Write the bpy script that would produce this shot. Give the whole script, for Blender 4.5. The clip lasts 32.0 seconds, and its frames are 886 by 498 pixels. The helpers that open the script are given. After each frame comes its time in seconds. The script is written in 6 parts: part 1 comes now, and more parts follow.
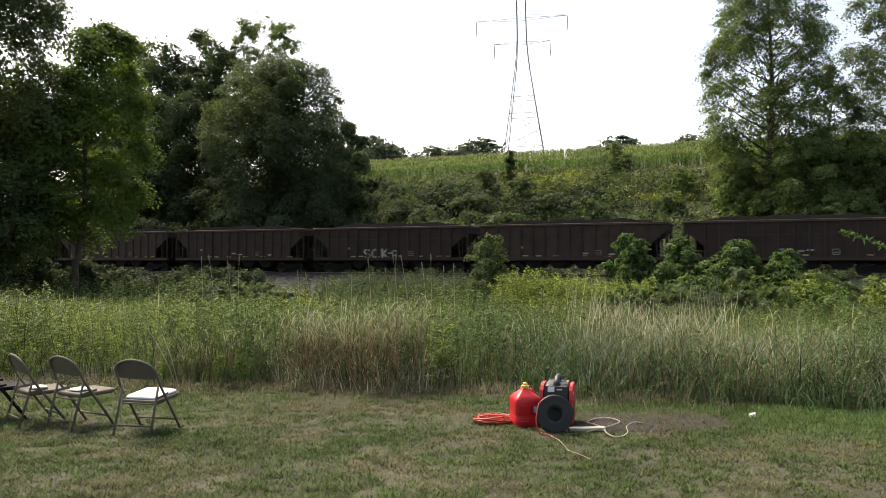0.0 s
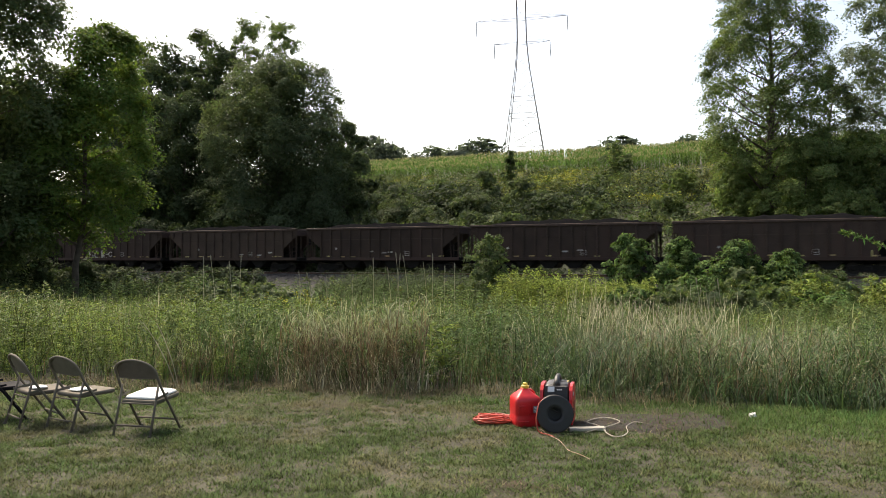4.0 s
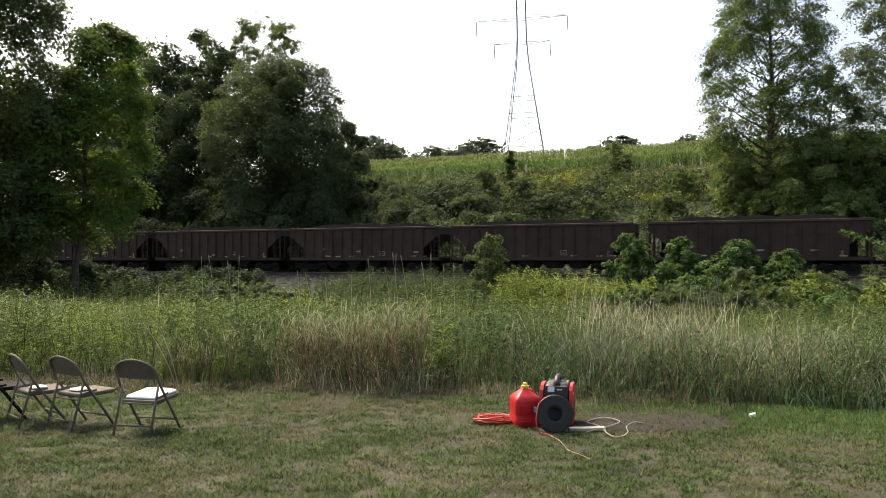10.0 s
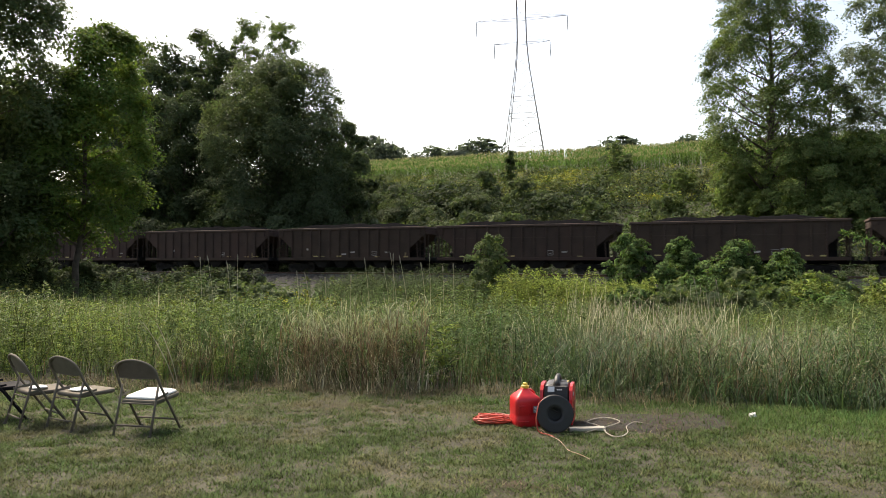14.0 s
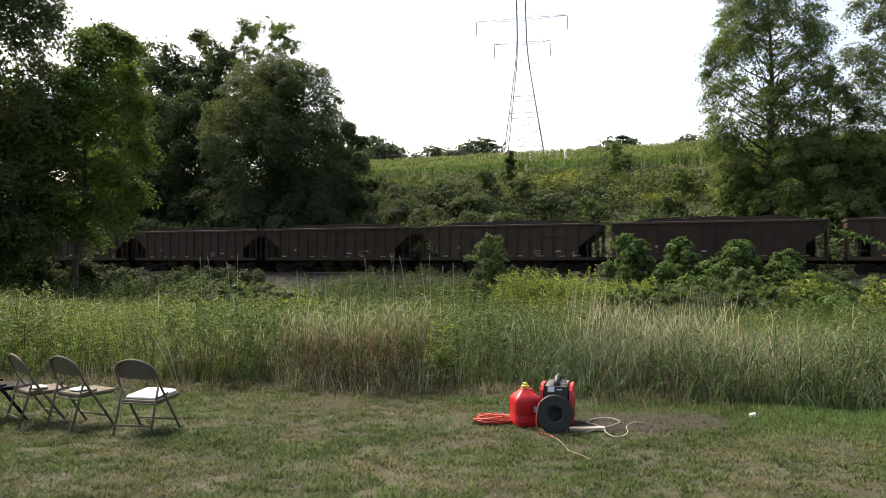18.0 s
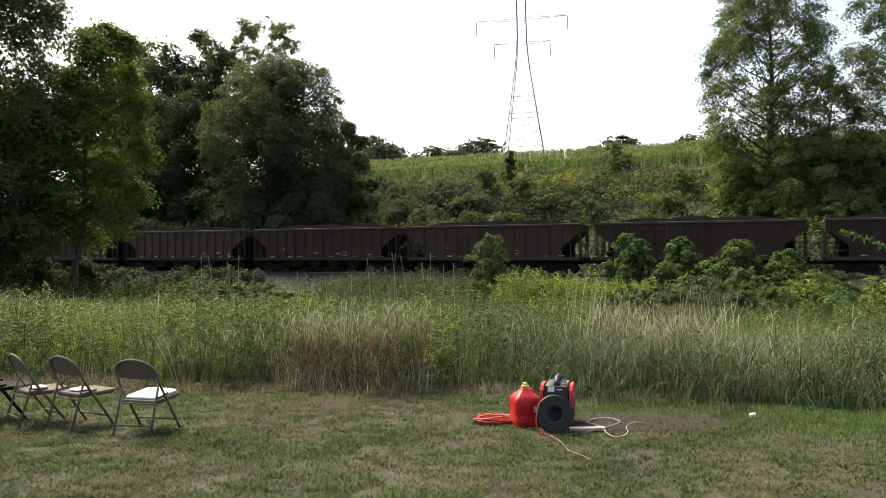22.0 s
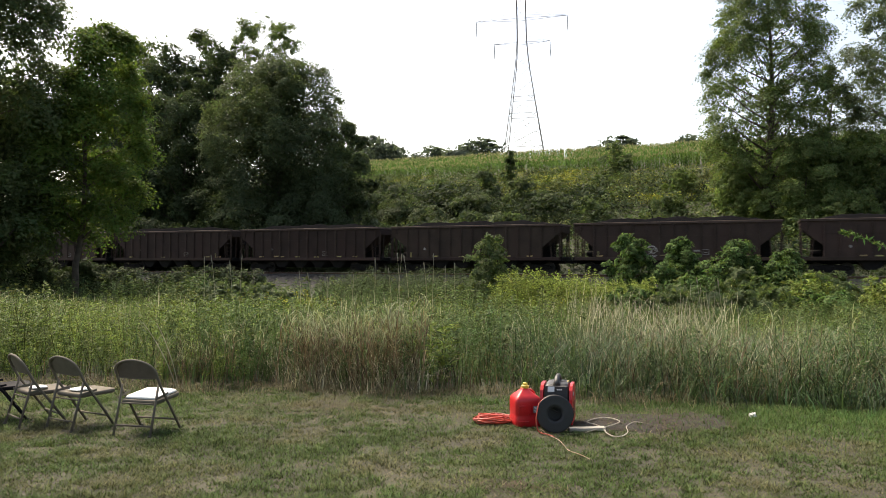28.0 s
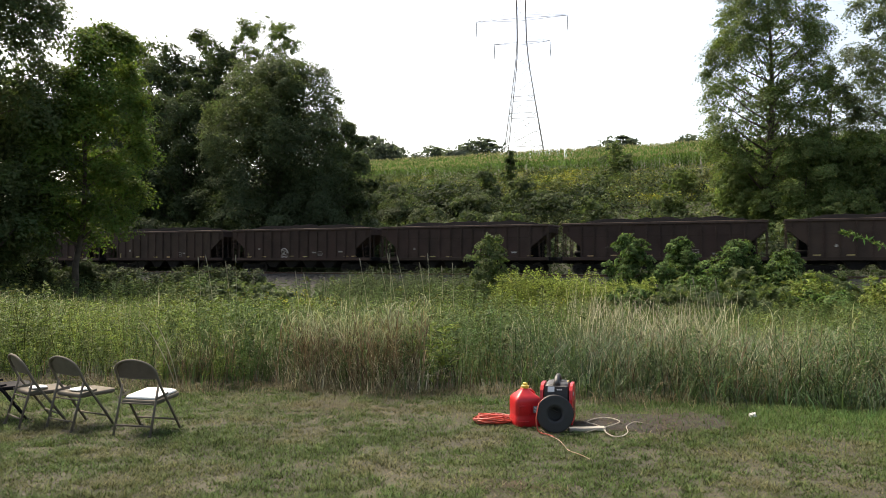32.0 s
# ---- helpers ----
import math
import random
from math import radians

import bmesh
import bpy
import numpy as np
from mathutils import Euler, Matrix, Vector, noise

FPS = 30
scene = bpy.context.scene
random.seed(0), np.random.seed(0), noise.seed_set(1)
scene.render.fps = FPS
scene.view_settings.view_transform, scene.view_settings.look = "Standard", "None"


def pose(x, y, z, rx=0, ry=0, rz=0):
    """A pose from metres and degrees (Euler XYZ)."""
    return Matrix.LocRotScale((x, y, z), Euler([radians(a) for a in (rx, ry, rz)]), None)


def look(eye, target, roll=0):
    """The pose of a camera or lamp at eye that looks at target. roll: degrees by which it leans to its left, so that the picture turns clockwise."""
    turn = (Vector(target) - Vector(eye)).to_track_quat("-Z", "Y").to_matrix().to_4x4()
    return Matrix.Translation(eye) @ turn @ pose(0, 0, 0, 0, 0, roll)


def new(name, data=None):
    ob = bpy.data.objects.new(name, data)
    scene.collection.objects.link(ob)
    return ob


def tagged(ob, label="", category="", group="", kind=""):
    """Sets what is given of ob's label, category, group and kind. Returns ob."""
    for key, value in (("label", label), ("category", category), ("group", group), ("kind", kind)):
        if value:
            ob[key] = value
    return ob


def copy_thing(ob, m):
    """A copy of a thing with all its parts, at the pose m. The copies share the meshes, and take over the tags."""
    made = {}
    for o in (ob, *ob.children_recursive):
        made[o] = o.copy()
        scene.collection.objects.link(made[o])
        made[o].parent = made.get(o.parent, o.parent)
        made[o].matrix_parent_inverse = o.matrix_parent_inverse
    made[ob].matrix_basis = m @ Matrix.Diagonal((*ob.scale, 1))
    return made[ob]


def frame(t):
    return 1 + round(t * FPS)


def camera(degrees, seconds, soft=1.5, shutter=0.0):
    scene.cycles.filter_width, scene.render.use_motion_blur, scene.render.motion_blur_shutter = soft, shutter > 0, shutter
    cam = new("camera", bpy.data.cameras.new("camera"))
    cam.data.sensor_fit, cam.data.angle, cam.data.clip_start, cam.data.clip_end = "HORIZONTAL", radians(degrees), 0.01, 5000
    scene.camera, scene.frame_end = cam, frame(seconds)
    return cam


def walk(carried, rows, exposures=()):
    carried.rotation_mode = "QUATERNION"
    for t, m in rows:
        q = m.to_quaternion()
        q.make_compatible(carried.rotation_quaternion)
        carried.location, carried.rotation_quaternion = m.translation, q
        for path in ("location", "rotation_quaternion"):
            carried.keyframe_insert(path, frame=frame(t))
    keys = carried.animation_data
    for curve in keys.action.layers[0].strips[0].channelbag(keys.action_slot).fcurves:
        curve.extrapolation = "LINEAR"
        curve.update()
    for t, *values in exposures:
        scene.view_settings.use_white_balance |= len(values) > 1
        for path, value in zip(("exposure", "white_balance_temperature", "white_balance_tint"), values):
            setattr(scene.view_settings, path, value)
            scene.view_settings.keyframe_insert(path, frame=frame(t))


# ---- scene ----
# Camera on a tripod at the edge of a mown lawn, looking over weeds at a railway embankment.
EYE_Z = 1.68
cam = camera(60.0, 32.0, soft=0.85, shutter=0.5)
CAM_POSE = pose(0, 0, EYE_Z, 90.84, 0, 0)
walk(cam, [(0.0, CAM_POSE), (32.0, CAM_POSE)], exposures=[(0.0, 1.75, 7300, 10), (32.0, 1.75, 7300, 10)])

# ---- light: hazy evening sky, veiled sun ahead and to the west ----
SUN_EL, SUN_AZ = 54.0, -38.0          # azimuth from +y, positive towards +x
world = bpy.data.worlds.new("sky")
scene.world = world
world.use_nodes = True
wn = world.node_tree
sky = wn.nodes.new("ShaderNodeTexSky")
sky.sky_type = 'NISHITA'
sky.sun_disc = False
sky.sun_elevation = radians(SUN_EL)
sky.sun_rotation = radians(SUN_AZ)
sky.altitude = 300
sky.air_density, sky.dust_density, sky.ozone_density = 1.0, 5.0, 0.0
bg = wn.nodes["Background"]
wn.links.new(sky.outputs[0], bg.inputs[0])
bg.inputs[1].default_value = 0.09
sun = new("sun", bpy.data.lights.new("sun", "SUN"))
sun.data.energy, sun.data.angle, sun.data.color = 2.35, radians(24), (1.0, 0.94, 0.85)
_az, _el = radians(SUN_AZ), radians(SUN_EL)
SUN_DIR = Vector((math.sin(_az) * math.cos(_el), math.cos(_az) * math.cos(_el), math.sin(_el)))
sun.matrix_basis = look(SUN_DIR * 50, (0, 0, 0))


# ---- mesh helpers ----
def mesh_np(name, verts, faces, material=None, smooth=False):
    """A mesh from an (n,3) array and an (m,k) array of corners."""
    verts = np.asarray(verts, np.float32).reshape(-1, 3)
    faces = np.asarray(faces, np.int32)
    m, k = faces.shape
    me = bpy.data.meshes.new(name)
    me.vertices.add(len(verts))
    me.vertices.foreach_set("co", verts.ravel())
    me.loops.add(m * k)
    me.loops.foreach_set("vertex_index", faces.ravel())
    me.polygons.add(m)
    me.polygons.foreach_set("loop_start", np.arange(m, dtype=np.int32) * k)
    me.polygons.foreach_set("loop_total", np.full(m, k, np.int32))
    if smooth:
        me.polygons.foreach_set("use_smooth", np.ones(m, bool))
    me.update(calc_edges=True)
    if material:
        me.materials.append(material)
    return me


def bm_mesh(name, bm, material, smooth=False):
    me = bpy.data.meshes.new(name)
    bmesh.ops.recalc_face_normals(bm, faces=bm.faces)
    bm.to_mesh(me)
    bm.free()
    if smooth:
        me.polygons.foreach_set("use_smooth", np.ones(len(me.polygons), bool))
    me.materials.append(material)
    return me


def part(name, data, material, parent, label="", at=None, smooth=False):
    """One mesh object under a thing or part; data is a bmesh or a finished mesh."""
    me = data if isinstance(data, bpy.types.Mesh) else bm_mesh(name, data, material, smooth)
    ob = new(name, me)
    ob.parent = parent
    if at is not None:
        ob.matrix_basis = at
    return tagged(ob, label)


def thing(name, label, category, at=None, group="", kind=""):
    ob = new(name)
    ob.empty_display_size = 0.2
    if at is not None:
        ob.matrix_basis = at
    return tagged(ob, label, category, group, kind)


def box(bm, size, at=(0, 0, 0), bevel=0.0, rot=None):
    """Adds a box, bevelled where asked, to a bmesh."""
    m = Matrix.Translation(at) @ (rot or Matrix.Identity(4)) @ Matrix.Diagonal((*size, 1))
    made = bmesh.ops.create_cube(bm, size=1.0, matrix=m)["verts"]
    if bevel:
        edges = list({e for v in made for e in v.link_edges})
        bmesh.ops.bevel(bm, geom=edges, offset=bevel, segments=1, profile=0.5, affect='EDGES')
    return bm


def boxes(*items):
    bm = bmesh.new()
    for it in items:
        box(bm, *it)
    return bm


def tube(bm, pts, radius, sides=8, closed=False, cap=True):
    """A round bar along points; radius is a number or one for each point."""
    pts = [Vector(p) for p in pts]
    n = len(pts)
    rad = radius if isinstance(radius, (list, tuple)) else [radius] * n
    rings, up = [], None
    for i, p in enumerate(pts):
        a = pts[i - 1] if (i > 0 or closed) else p
        b = pts[(i + 1) % n] if (i < n - 1 or closed) else p
        d = (b - a).normalized()
        if up is None:
            up = d.orthogonal().normalized()
        up = (up - d * up.dot(d)).normalized()
        side = d.cross(up)
        rings.append([bm.verts.new(p + (up * math.cos(t) + side * math.sin(t)) * rad[i])
                      for t in (2 * math.pi * k / sides for k in range(sides))])
    for i in range(n if closed else n - 1):
        r0, r1 = rings[i], rings[(i + 1) % n]
        for k in range(sides):
            bm.faces.new((r0[k], r0[(k + 1) % sides], r1[(k + 1) % sides], r1[k]))
    if cap and not closed:
        bm.faces.new(rings[0][::-1])
        bm.faces.new(rings[-1])
    return bm


def lathe(bm, profile, sides=24, at=(0, 0, 0), axis='z'):
    """Turns (radius, height) points round an axis."""
    turn = {'z': Matrix.Identity(4), 'y': Matrix.Rotation(radians(-90), 4, 'X'), 'x': Matrix.Rotation(radians(90), 4, 'Y')}[axis]
    m = Matrix.Translation(at) @ turn
    rings = []
    for r, h in profile:
        rings.append([bm.verts.new(m @ Vector((r * math.cos(2 * math.pi * k / sides), r * math.sin(2 * math.pi * k / sides), h)))
                      for k in range(sides)])
    for r0, r1 in zip(rings, rings[1:]):
        for k in range(sides):
            bm.faces.new((r0[k], r0[(k + 1) % sides], r1[(k + 1) % sides], r1[k]))
    for ring in (rings[0], rings[-1]):
        bm.faces.new(ring)
    return bm


def prism(bm, outline, depth, m=None):
    """A plate: an outline in its xz plane, thick along y."""
    m = m or Matrix.Identity(4)
    a = [bm.verts.new(m @ Vector((x, -depth / 2, z))) for x, z in outline]
    b = [bm.verts.new(m @ Vector((x, depth / 2, z))) for x, z in outline]
    n = len(a)
    bm.faces.new(a)
    bm.faces.new(b[::-1])
    for i in range(n):
        bm.faces.new((a[i], b[i], b[(i + 1) % n], a[(i + 1) % n]))
    return bm


# ---- materials ----
def mat(name, col, col2=None, rough=0.8, metal=0.0, scale=6.0, bump=0.15, contrast=0.5, island=0.0, obj=0.0, transl=0.0, fine=12.0, spec=0.5, coord="Object", hue=0.03, patch=None, patch_scale=0.3, patch_at=0.55):
    """A surface with two scales of variation; island and obj vary it from piece to piece; transl lets light through leaves."""
    ma = bpy.data.materials.new(name)
    ma.use_nodes = True
    nt = ma.node_tree
    N, L = nt.nodes, nt.links
    bs = N["Principled BSDF"]
    tc = N.new("ShaderNodeTexCoord")
    n1 = N.new("ShaderNodeTexNoise")
    n1.inputs["Scale"].default_value, n1.inputs["Detail"].default_value = scale, 5
    n2 = N.new("ShaderNodeTexNoise")
    n2.inputs["Scale"].default_value, n2.inputs["Detail"].default_value = scale * fine, 3
    L.new(tc.outputs[coord], n1.inputs["Vector"])
    L.new(tc.outputs[coord], n2.inputs["Vector"])
    blend = N.new("ShaderNodeMath")
    blend.operation = 'MULTIPLY_ADD'
    L.new(n2.outputs[0], blend.inputs[0])
    blend.inputs[1].default_value = 0.5
    half = N.new("ShaderNodeMath")
    half.operation = 'MULTIPLY_ADD'
    L.new(n1.outputs[0], half.inputs[0])
    half.inputs[1].default_value, half.inputs[2].default_value = 1.0, -0.25
    L.new(half.outputs[0], blend.inputs[2])
    ramp = N.new("ShaderNodeValToRGB")
    c2 = col2 or [c * (1 - contrast * 0.6) for c in col]
    ramp.color_ramp.elements[0].color, ramp.color_ramp.elements[1].color = (*c2, 1), (*col, 1)
    ramp.color_ramp.elements[0].position, ramp.color_ramp.elements[1].position = 0.5 - 0.22, 0.5 + 0.22
    L.new(blend.outputs[0], ramp.inputs[0])
    out = ramp.outputs[0]
    if patch:
        n3 = N.new("ShaderNodeTexNoise")
        n3.inputs["Scale"].default_value, n3.inputs["Detail"].default_value = patch_scale, 4
        L.new(tc.outputs[coord], n3.inputs["Vector"])
        r3 = N.new("ShaderNodeValToRGB")
        r3.color_ramp.elements[0].position, r3.color_ramp.elements[1].position = patch_at - 0.08, patch_at + 0.08
        L.new(n3.outputs[0], r3.inputs[0])
        mx = N.new("ShaderNodeMixRGB")
        mx.inputs[2].default_value = (*patch, 1)
        L.new(r3.outputs[0], mx.inputs[0])
        L.new(out, mx.inputs[1])
        out = mx.outputs[0]
    for amount, kind in ((island, "geo"), (obj, "obj")):
        if amount:
            src = N.new("ShaderNodeNewGeometry").outputs["Random Per Island"] if kind == "geo" else N.new("ShaderNodeObjectInfo").outputs["Random"]
            hsv = N.new("ShaderNodeHueSaturation")
            v = N.new("ShaderNodeMapRange")
            v.inputs["To Min"].default_value, v.inputs["To Max"].default_value = 1 - amount, 1 + amount
            h = N.new("ShaderNodeMapRange")
            h.inputs["To Min"].default_value, h.inputs["To Max"].default_value = 0.5 - hue, 0.5 + hue
            w = N.new("ShaderNodeMath")
            w.operation = 'MULTIPLY'
            w.inputs[1].default_value = 7.31
            fr = N.new("ShaderNodeMath")
            fr.operation = 'FRACT'
            L.new(src, w.inputs[0])
            L.new(w.outputs[0], fr.inputs[0])
            L.new(src, v.inputs[0])
            L.new(fr.outputs[0], h.inputs[0])
            L.new(v.outputs[0], hsv.inputs["Value"])
            L.new(h.outputs[0], hsv.inputs["Hue"])
            L.new(out, hsv.inputs["Color"])
            out = hsv.outputs[0]
    L.new(out, bs.inputs["Base Color"])
    bs.inputs["Roughness"].default_value = rough
    bs.inputs["Metallic"].default_value = metal
    bs.inputs["Specular IOR Level"].default_value = spec
    if bump:
        bp = N.new("ShaderNodeBump")
        bp.inputs["Strength"].default_value = bump
        bp.inputs["Distance"].default_value = 0.02
        L.new(blend.outputs[0], bp.inputs["Height"])
        L.new(bp.outputs[0], bs.inputs["Normal"])
    if transl:
        tr = N.new("ShaderNodeBsdfTranslucent")
        warm = N.new("ShaderNodeMixRGB")
        warm.blend_type = 'MULTIPLY'
        warm.inputs[0].default_value = 1.0
        warm.inputs[2].default_value = (1.1, 1.15, 0.7, 1)
        L.new(out, warm.inputs[1])
        L.new(warm.outputs[0], tr.inputs[0])
        ms = N.new("ShaderNodeMixShader")
        ms.inputs[0].default_value = transl
        L.new(bs.outputs[0], ms.inputs[1])
        L.new(tr.outputs[0], ms.inputs[2])
        L.new(ms.outputs[0], N["Material Output"].inputs[0])
    return ma


def leafy(name, col, island=0.5, transl=0.24, hue=0.03, rough=0.8, spec=0.08, **kw):
    return mat(name, col, rough=rough, scale=0.3, bump=0.0, contrast=0.75, island=island, transl=transl, spec=spec, hue=hue, **kw)


M_LAWN_SOIL = mat("lawn_soil", (0.052, 0.046, 0.028), (0.028, 0.026, 0.016), scale=1.2, fine=25, bump=0.6, rough=0.95)
M_LAWN = leafy("lawn_blade", (0.082, 0.122, 0.042), island=0.75, hue=0.03, patch=(0.112, 0.114, 0.058), patch_scale=1.1, patch_at=0.57)
M_LUSH = leafy("lush_blade", (0.085, 0.145, 0.046), island=0.5)
M_STRAW = leafy("straw", (0.165, 0.146, 0.094), island=0.75, transl=0.2, hue=0.015)
M_STRAW_PALE = leafy("pale_seed_grass", (0.44, 0.41, 0.32), island=0.75, transl=0.25, hue=0.015)
M_REED = leafy("reed_blade", (0.25, 0.27, 0.17), island=0.6, transl=0.3, hue=0.02)
M_RUST = leafy("rusty_dry_grass", (0.19, 0.14, 0.093), island=0.75, transl=0.2, hue=0.015)
M_WEED = leafy("weed_leaf", (0.080, 0.128, 0.047), island=0.75, rough=0.7, spec=0.1, patch=(0.095, 0.125, 0.05), patch_scale=0.2)
M_WEED_BRIGHT = leafy("bright_weed_leaf", (0.155, 0.21, 0.055), island=0.75)
M_WEED_GREY = leafy("grey_green_weed", (0.068, 0.09, 0.048), island=0.75)
M_BLUEGRASS = leafy("blue_green_grass", (0.068, 0.114, 0.048), island=0.75, rough=0.5, spec=0.2)
M_GOLD = leafy("goldenrod_flower", (0.27, 0.26, 0.05), island=0.75, transl=0.3, hue=0.015)
M_GOLDENROD = leafy("goldenrod_leaf", (0.205, 0.26, 0.07), island=0.7)
M_BUD = leafy("weed_bud", (0.14, 0.16, 0.06), island=0.5, transl=0.25)
M_GOLD_PALE = leafy("goldenrod_bud", (0.25, 0.31, 0.09), island=0.75, transl=0.3, hue=0.015)
# darker copy of the wood's leaf, with shade put into the colour
M_LEAF_SHADE = leafy("tree_leaf_shaded", (0.070, 0.098, 0.050), island=0.25, transl=0.35, rough=0.75, spec=0.06)
M_LEAF_DARK = leafy("tree_leaf_dark", (0.094, 0.125, 0.066), island=0.25, transl=0.45, rough=0.65, spec=0.09)
M_LEAF_MAPLE = leafy("tree_leaf_maple", (0.115, 0.175, 0.042), island=0.3, transl=0.45, rough=0.65, spec=0.09)
M_LEAF_MID = leafy("tree_leaf_mid", (0.100, 0.138, 0.060), island=0.25, transl=0.45, rough=0.65, spec=0.09)
# undergrowth leaf: the dimness under trees is put into its colour
M_LEAF_UNDER_SHADED = leafy("undergrowth_leaf_shaded", (0.042, 0.060, 0.030), island=0.35, transl=0.3)
M_LEAF_LIGHT = leafy("tree_leaf_light", (0.125, 0.175, 0.062), island=0.3, transl=0.45, rough=0.65, spec=0.09)
# far leaf: paler and greyer, the haze of distance put into the colour
M_LEAF_FAR_HAZE = leafy("tree_leaf_far_haze", (0.11, 0.14, 0.11), island=0.2, transl=0.4)
M_THICKET = leafy("thicket_leaf", (0.16, 0.22, 0.082), island=0.3, transl=0.5, rough=0.65, spec=0.09)
M_BUSH = leafy("bush_leaf", (0.10, 0.16, 0.055), island=0.75, transl=0.35)
M_HILL = leafy("hillside_brush_leaf", (0.09, 0.128, 0.048), island=0.45, patch=(0.10, 0.115, 0.045), patch_scale=0.12)
M_HILL_BRIGHT = leafy("hillside_goldenrod", (0.25, 0.27, 0.05), island=0.75)
M_CORN = leafy("corn_leaf", (0.115, 0.19, 0.06), island=0.3, transl=0.4)
M_TASSEL = leafy("corn_tassel", (0.32, 0.30, 0.19), island=0.25, transl=0.3, hue=0.01)
M_BARK = mat("bark", (0.10, 0.08, 0.06), (0.04, 0.032, 0.025), scale=5, bump=0.8, rough=0.95)
M_GROUND = mat("field_soil", (0.045, 0.052, 0.025), (0.022, 0.025, 0.013), scale=0.4, fine=20, bump=0.6, rough=0.95)
# ballast and stones: base colours lowered to hold the train's shade
M_BALLAST_SHADED = mat("ballast", (0.036, 0.034, 0.033), (0.018, 0.017, 0.016), scale=6, fine=6, bump=0.9, rough=0.9)
M_STONE_SHADED = mat("ballast_stone", (0.055, 0.053, 0.051), (0.03, 0.028, 0.027), scale=8, bump=0.4, rough=0.9, island=0.4, hue=0.01)
M_TIE = mat("tie_wood", (0.075, 0.055, 0.04), (0.03, 0.024, 0.02), scale=4, bump=0.6, rough=0.9, obj=0.3)
M_RAIL = mat("rail_rust", (0.10, 0.05, 0.03), (0.05, 0.028, 0.02), scale=6, bump=0.3, rough=0.7, metal=0.3)
M_RAIL_TOP = mat("rail_head", (0.42, 0.41, 0.40), rough=0.3, metal=1.0, scale=5, bump=0.05)
M_CAR = mat("hopper_paint", (0.056, 0.038, 0.030), (0.034, 0.024, 0.020), scale=1.1, fine=9, bump=0.15, rough=0.75, obj=0.22, hue=0.012, patch=(0.05, 0.032, 0.026), patch_scale=0.5, spec=0.15)
M_CAR_TRIM = mat("hopper_trim", (0.085, 0.058, 0.048), (0.045, 0.033, 0.028), scale=2, bump=0.2, rough=0.75, spec=0.15)
M_CAR_DARK = mat("running_gear", (0.013, 0.0115, 0.011), (0.007, 0.0065, 0.006), scale=3, bump=0.3, rough=0.8, spec=0.15)
M_WHEEL = mat("wheel_steel", (0.022, 0.018, 0.016), (0.012, 0.010, 0.009), scale=5, bump=0.2, rough=0.8, metal=0.0)
M_COAL = mat("coal", (0.009, 0.009, 0.010), (0.004, 0.004, 0.0045), scale=7, fine=4, bump=0.6, rough=1.0, spec=0.0)
M_YELLOW = mat("reflector_yellow", (0.34, 0.25, 0.08), (0.14, 0.11, 0.06), scale=9, bump=0.0, rough=0.5, obj=0.5)
M_CHALK = mat("white_stencil", (0.36, 0.34, 0.32), (0.12, 0.10, 0.09), scale=6, bump=0.0, rough=0.7, obj=0.3)
M_CHAIR = mat("beige_enamel", (0.122, 0.108, 0.087), (0.098, 0.087, 0.070), scale=14, bump=0.05, rough=0.75, metal=0.0, spec=0.12, obj=0.06)
M_CHAIR_BLACK = mat("black_enamel", (0.012, 0.012, 0.014), scale=14, bump=0.05, rough=0.8, spec=0.1)
M_RUBBER = mat("grey_rubber", (0.07, 0.062, 0.052), scale=20, bump=0.1, rough=0.8)
M_WHITE = mat("white_cushion_vinyl", (0.82, 0.82, 0.80), (0.72, 0.72, 0.70), scale=7, bump=0.1, rough=0.4)
M_RED = mat("red_plastic", (0.52, 0.011, 0.018), (0.42, 0.010, 0.014), scale=9, bump=0.06, rough=0.38)
M_BLACK = mat("black_plastic", (0.010, 0.010, 0.012), (0.006, 0.006, 0.007), scale=14, bump=0.08, rough=0.5)
M_CHARCOAL = mat("charcoal_plastic", (0.030, 0.030, 0.032), (0.020, 0.020, 0.022), scale=14, bump=0.08, rough=0.5)
M_CAP = mat("yellow_cap", (0.62, 0.45, 0.04), (0.4, 0.3, 0.05), scale=25, bump=0.1, rough=0.45)
M_LABEL = mat("white_label", (0.72, 0.73, 0.74), (0.6, 0.6, 0.62), scale=20, bump=0.0, rough=0.5)
M_LABEL_GREY = mat("grey_label", (0.30, 0.31, 0.32), (0.12, 0.12, 0.13), scale=40, bump=0.0, rough=0.5)
M_ORANGE = mat("orange_cord", (0.46, 0.055, 0.028), (0.27, 0.035, 0.02), scale=12, bump=0.05, rough=0.45)
M_CORD_WORN = mat("worn_orange_cord", (0.46, 0.24, 0.17), (0.36, 0.29, 0.23), scale=9, bump=0.05, rough=0.6)
M_CORD = mat("pale_cord", (0.36, 0.32, 0.26), (0.24, 0.21, 0.17), scale=12, bump=0.05, rough=0.6)
M_BOARD = mat("weathered_board", (0.40, 0.37, 0.31), (0.27, 0.25, 0.21), scale=9, bump=0.3, rough=0.85)
M_STEEL = mat("galvanised_steel", (0.075, 0.068, 0.06), (0.05, 0.046, 0.04), scale=2, bump=0.05, rough=0.7, metal=0.0)
M_INSUL = mat("insulator", (0.30, 0.32, 0.34), scale=6, bump=0.0, rough=0.3)
M_LITTER = leafy("dead_litter", (0.085, 0.064, 0.045), island=0.7, transl=0.1, hue=0.015)
M_SOIL = mat("bare_soil", (0.021, 0.016, 0.011), (0.010, 0.008, 0.006), scale=5, fine=10, bump=0.8, rough=0.95)
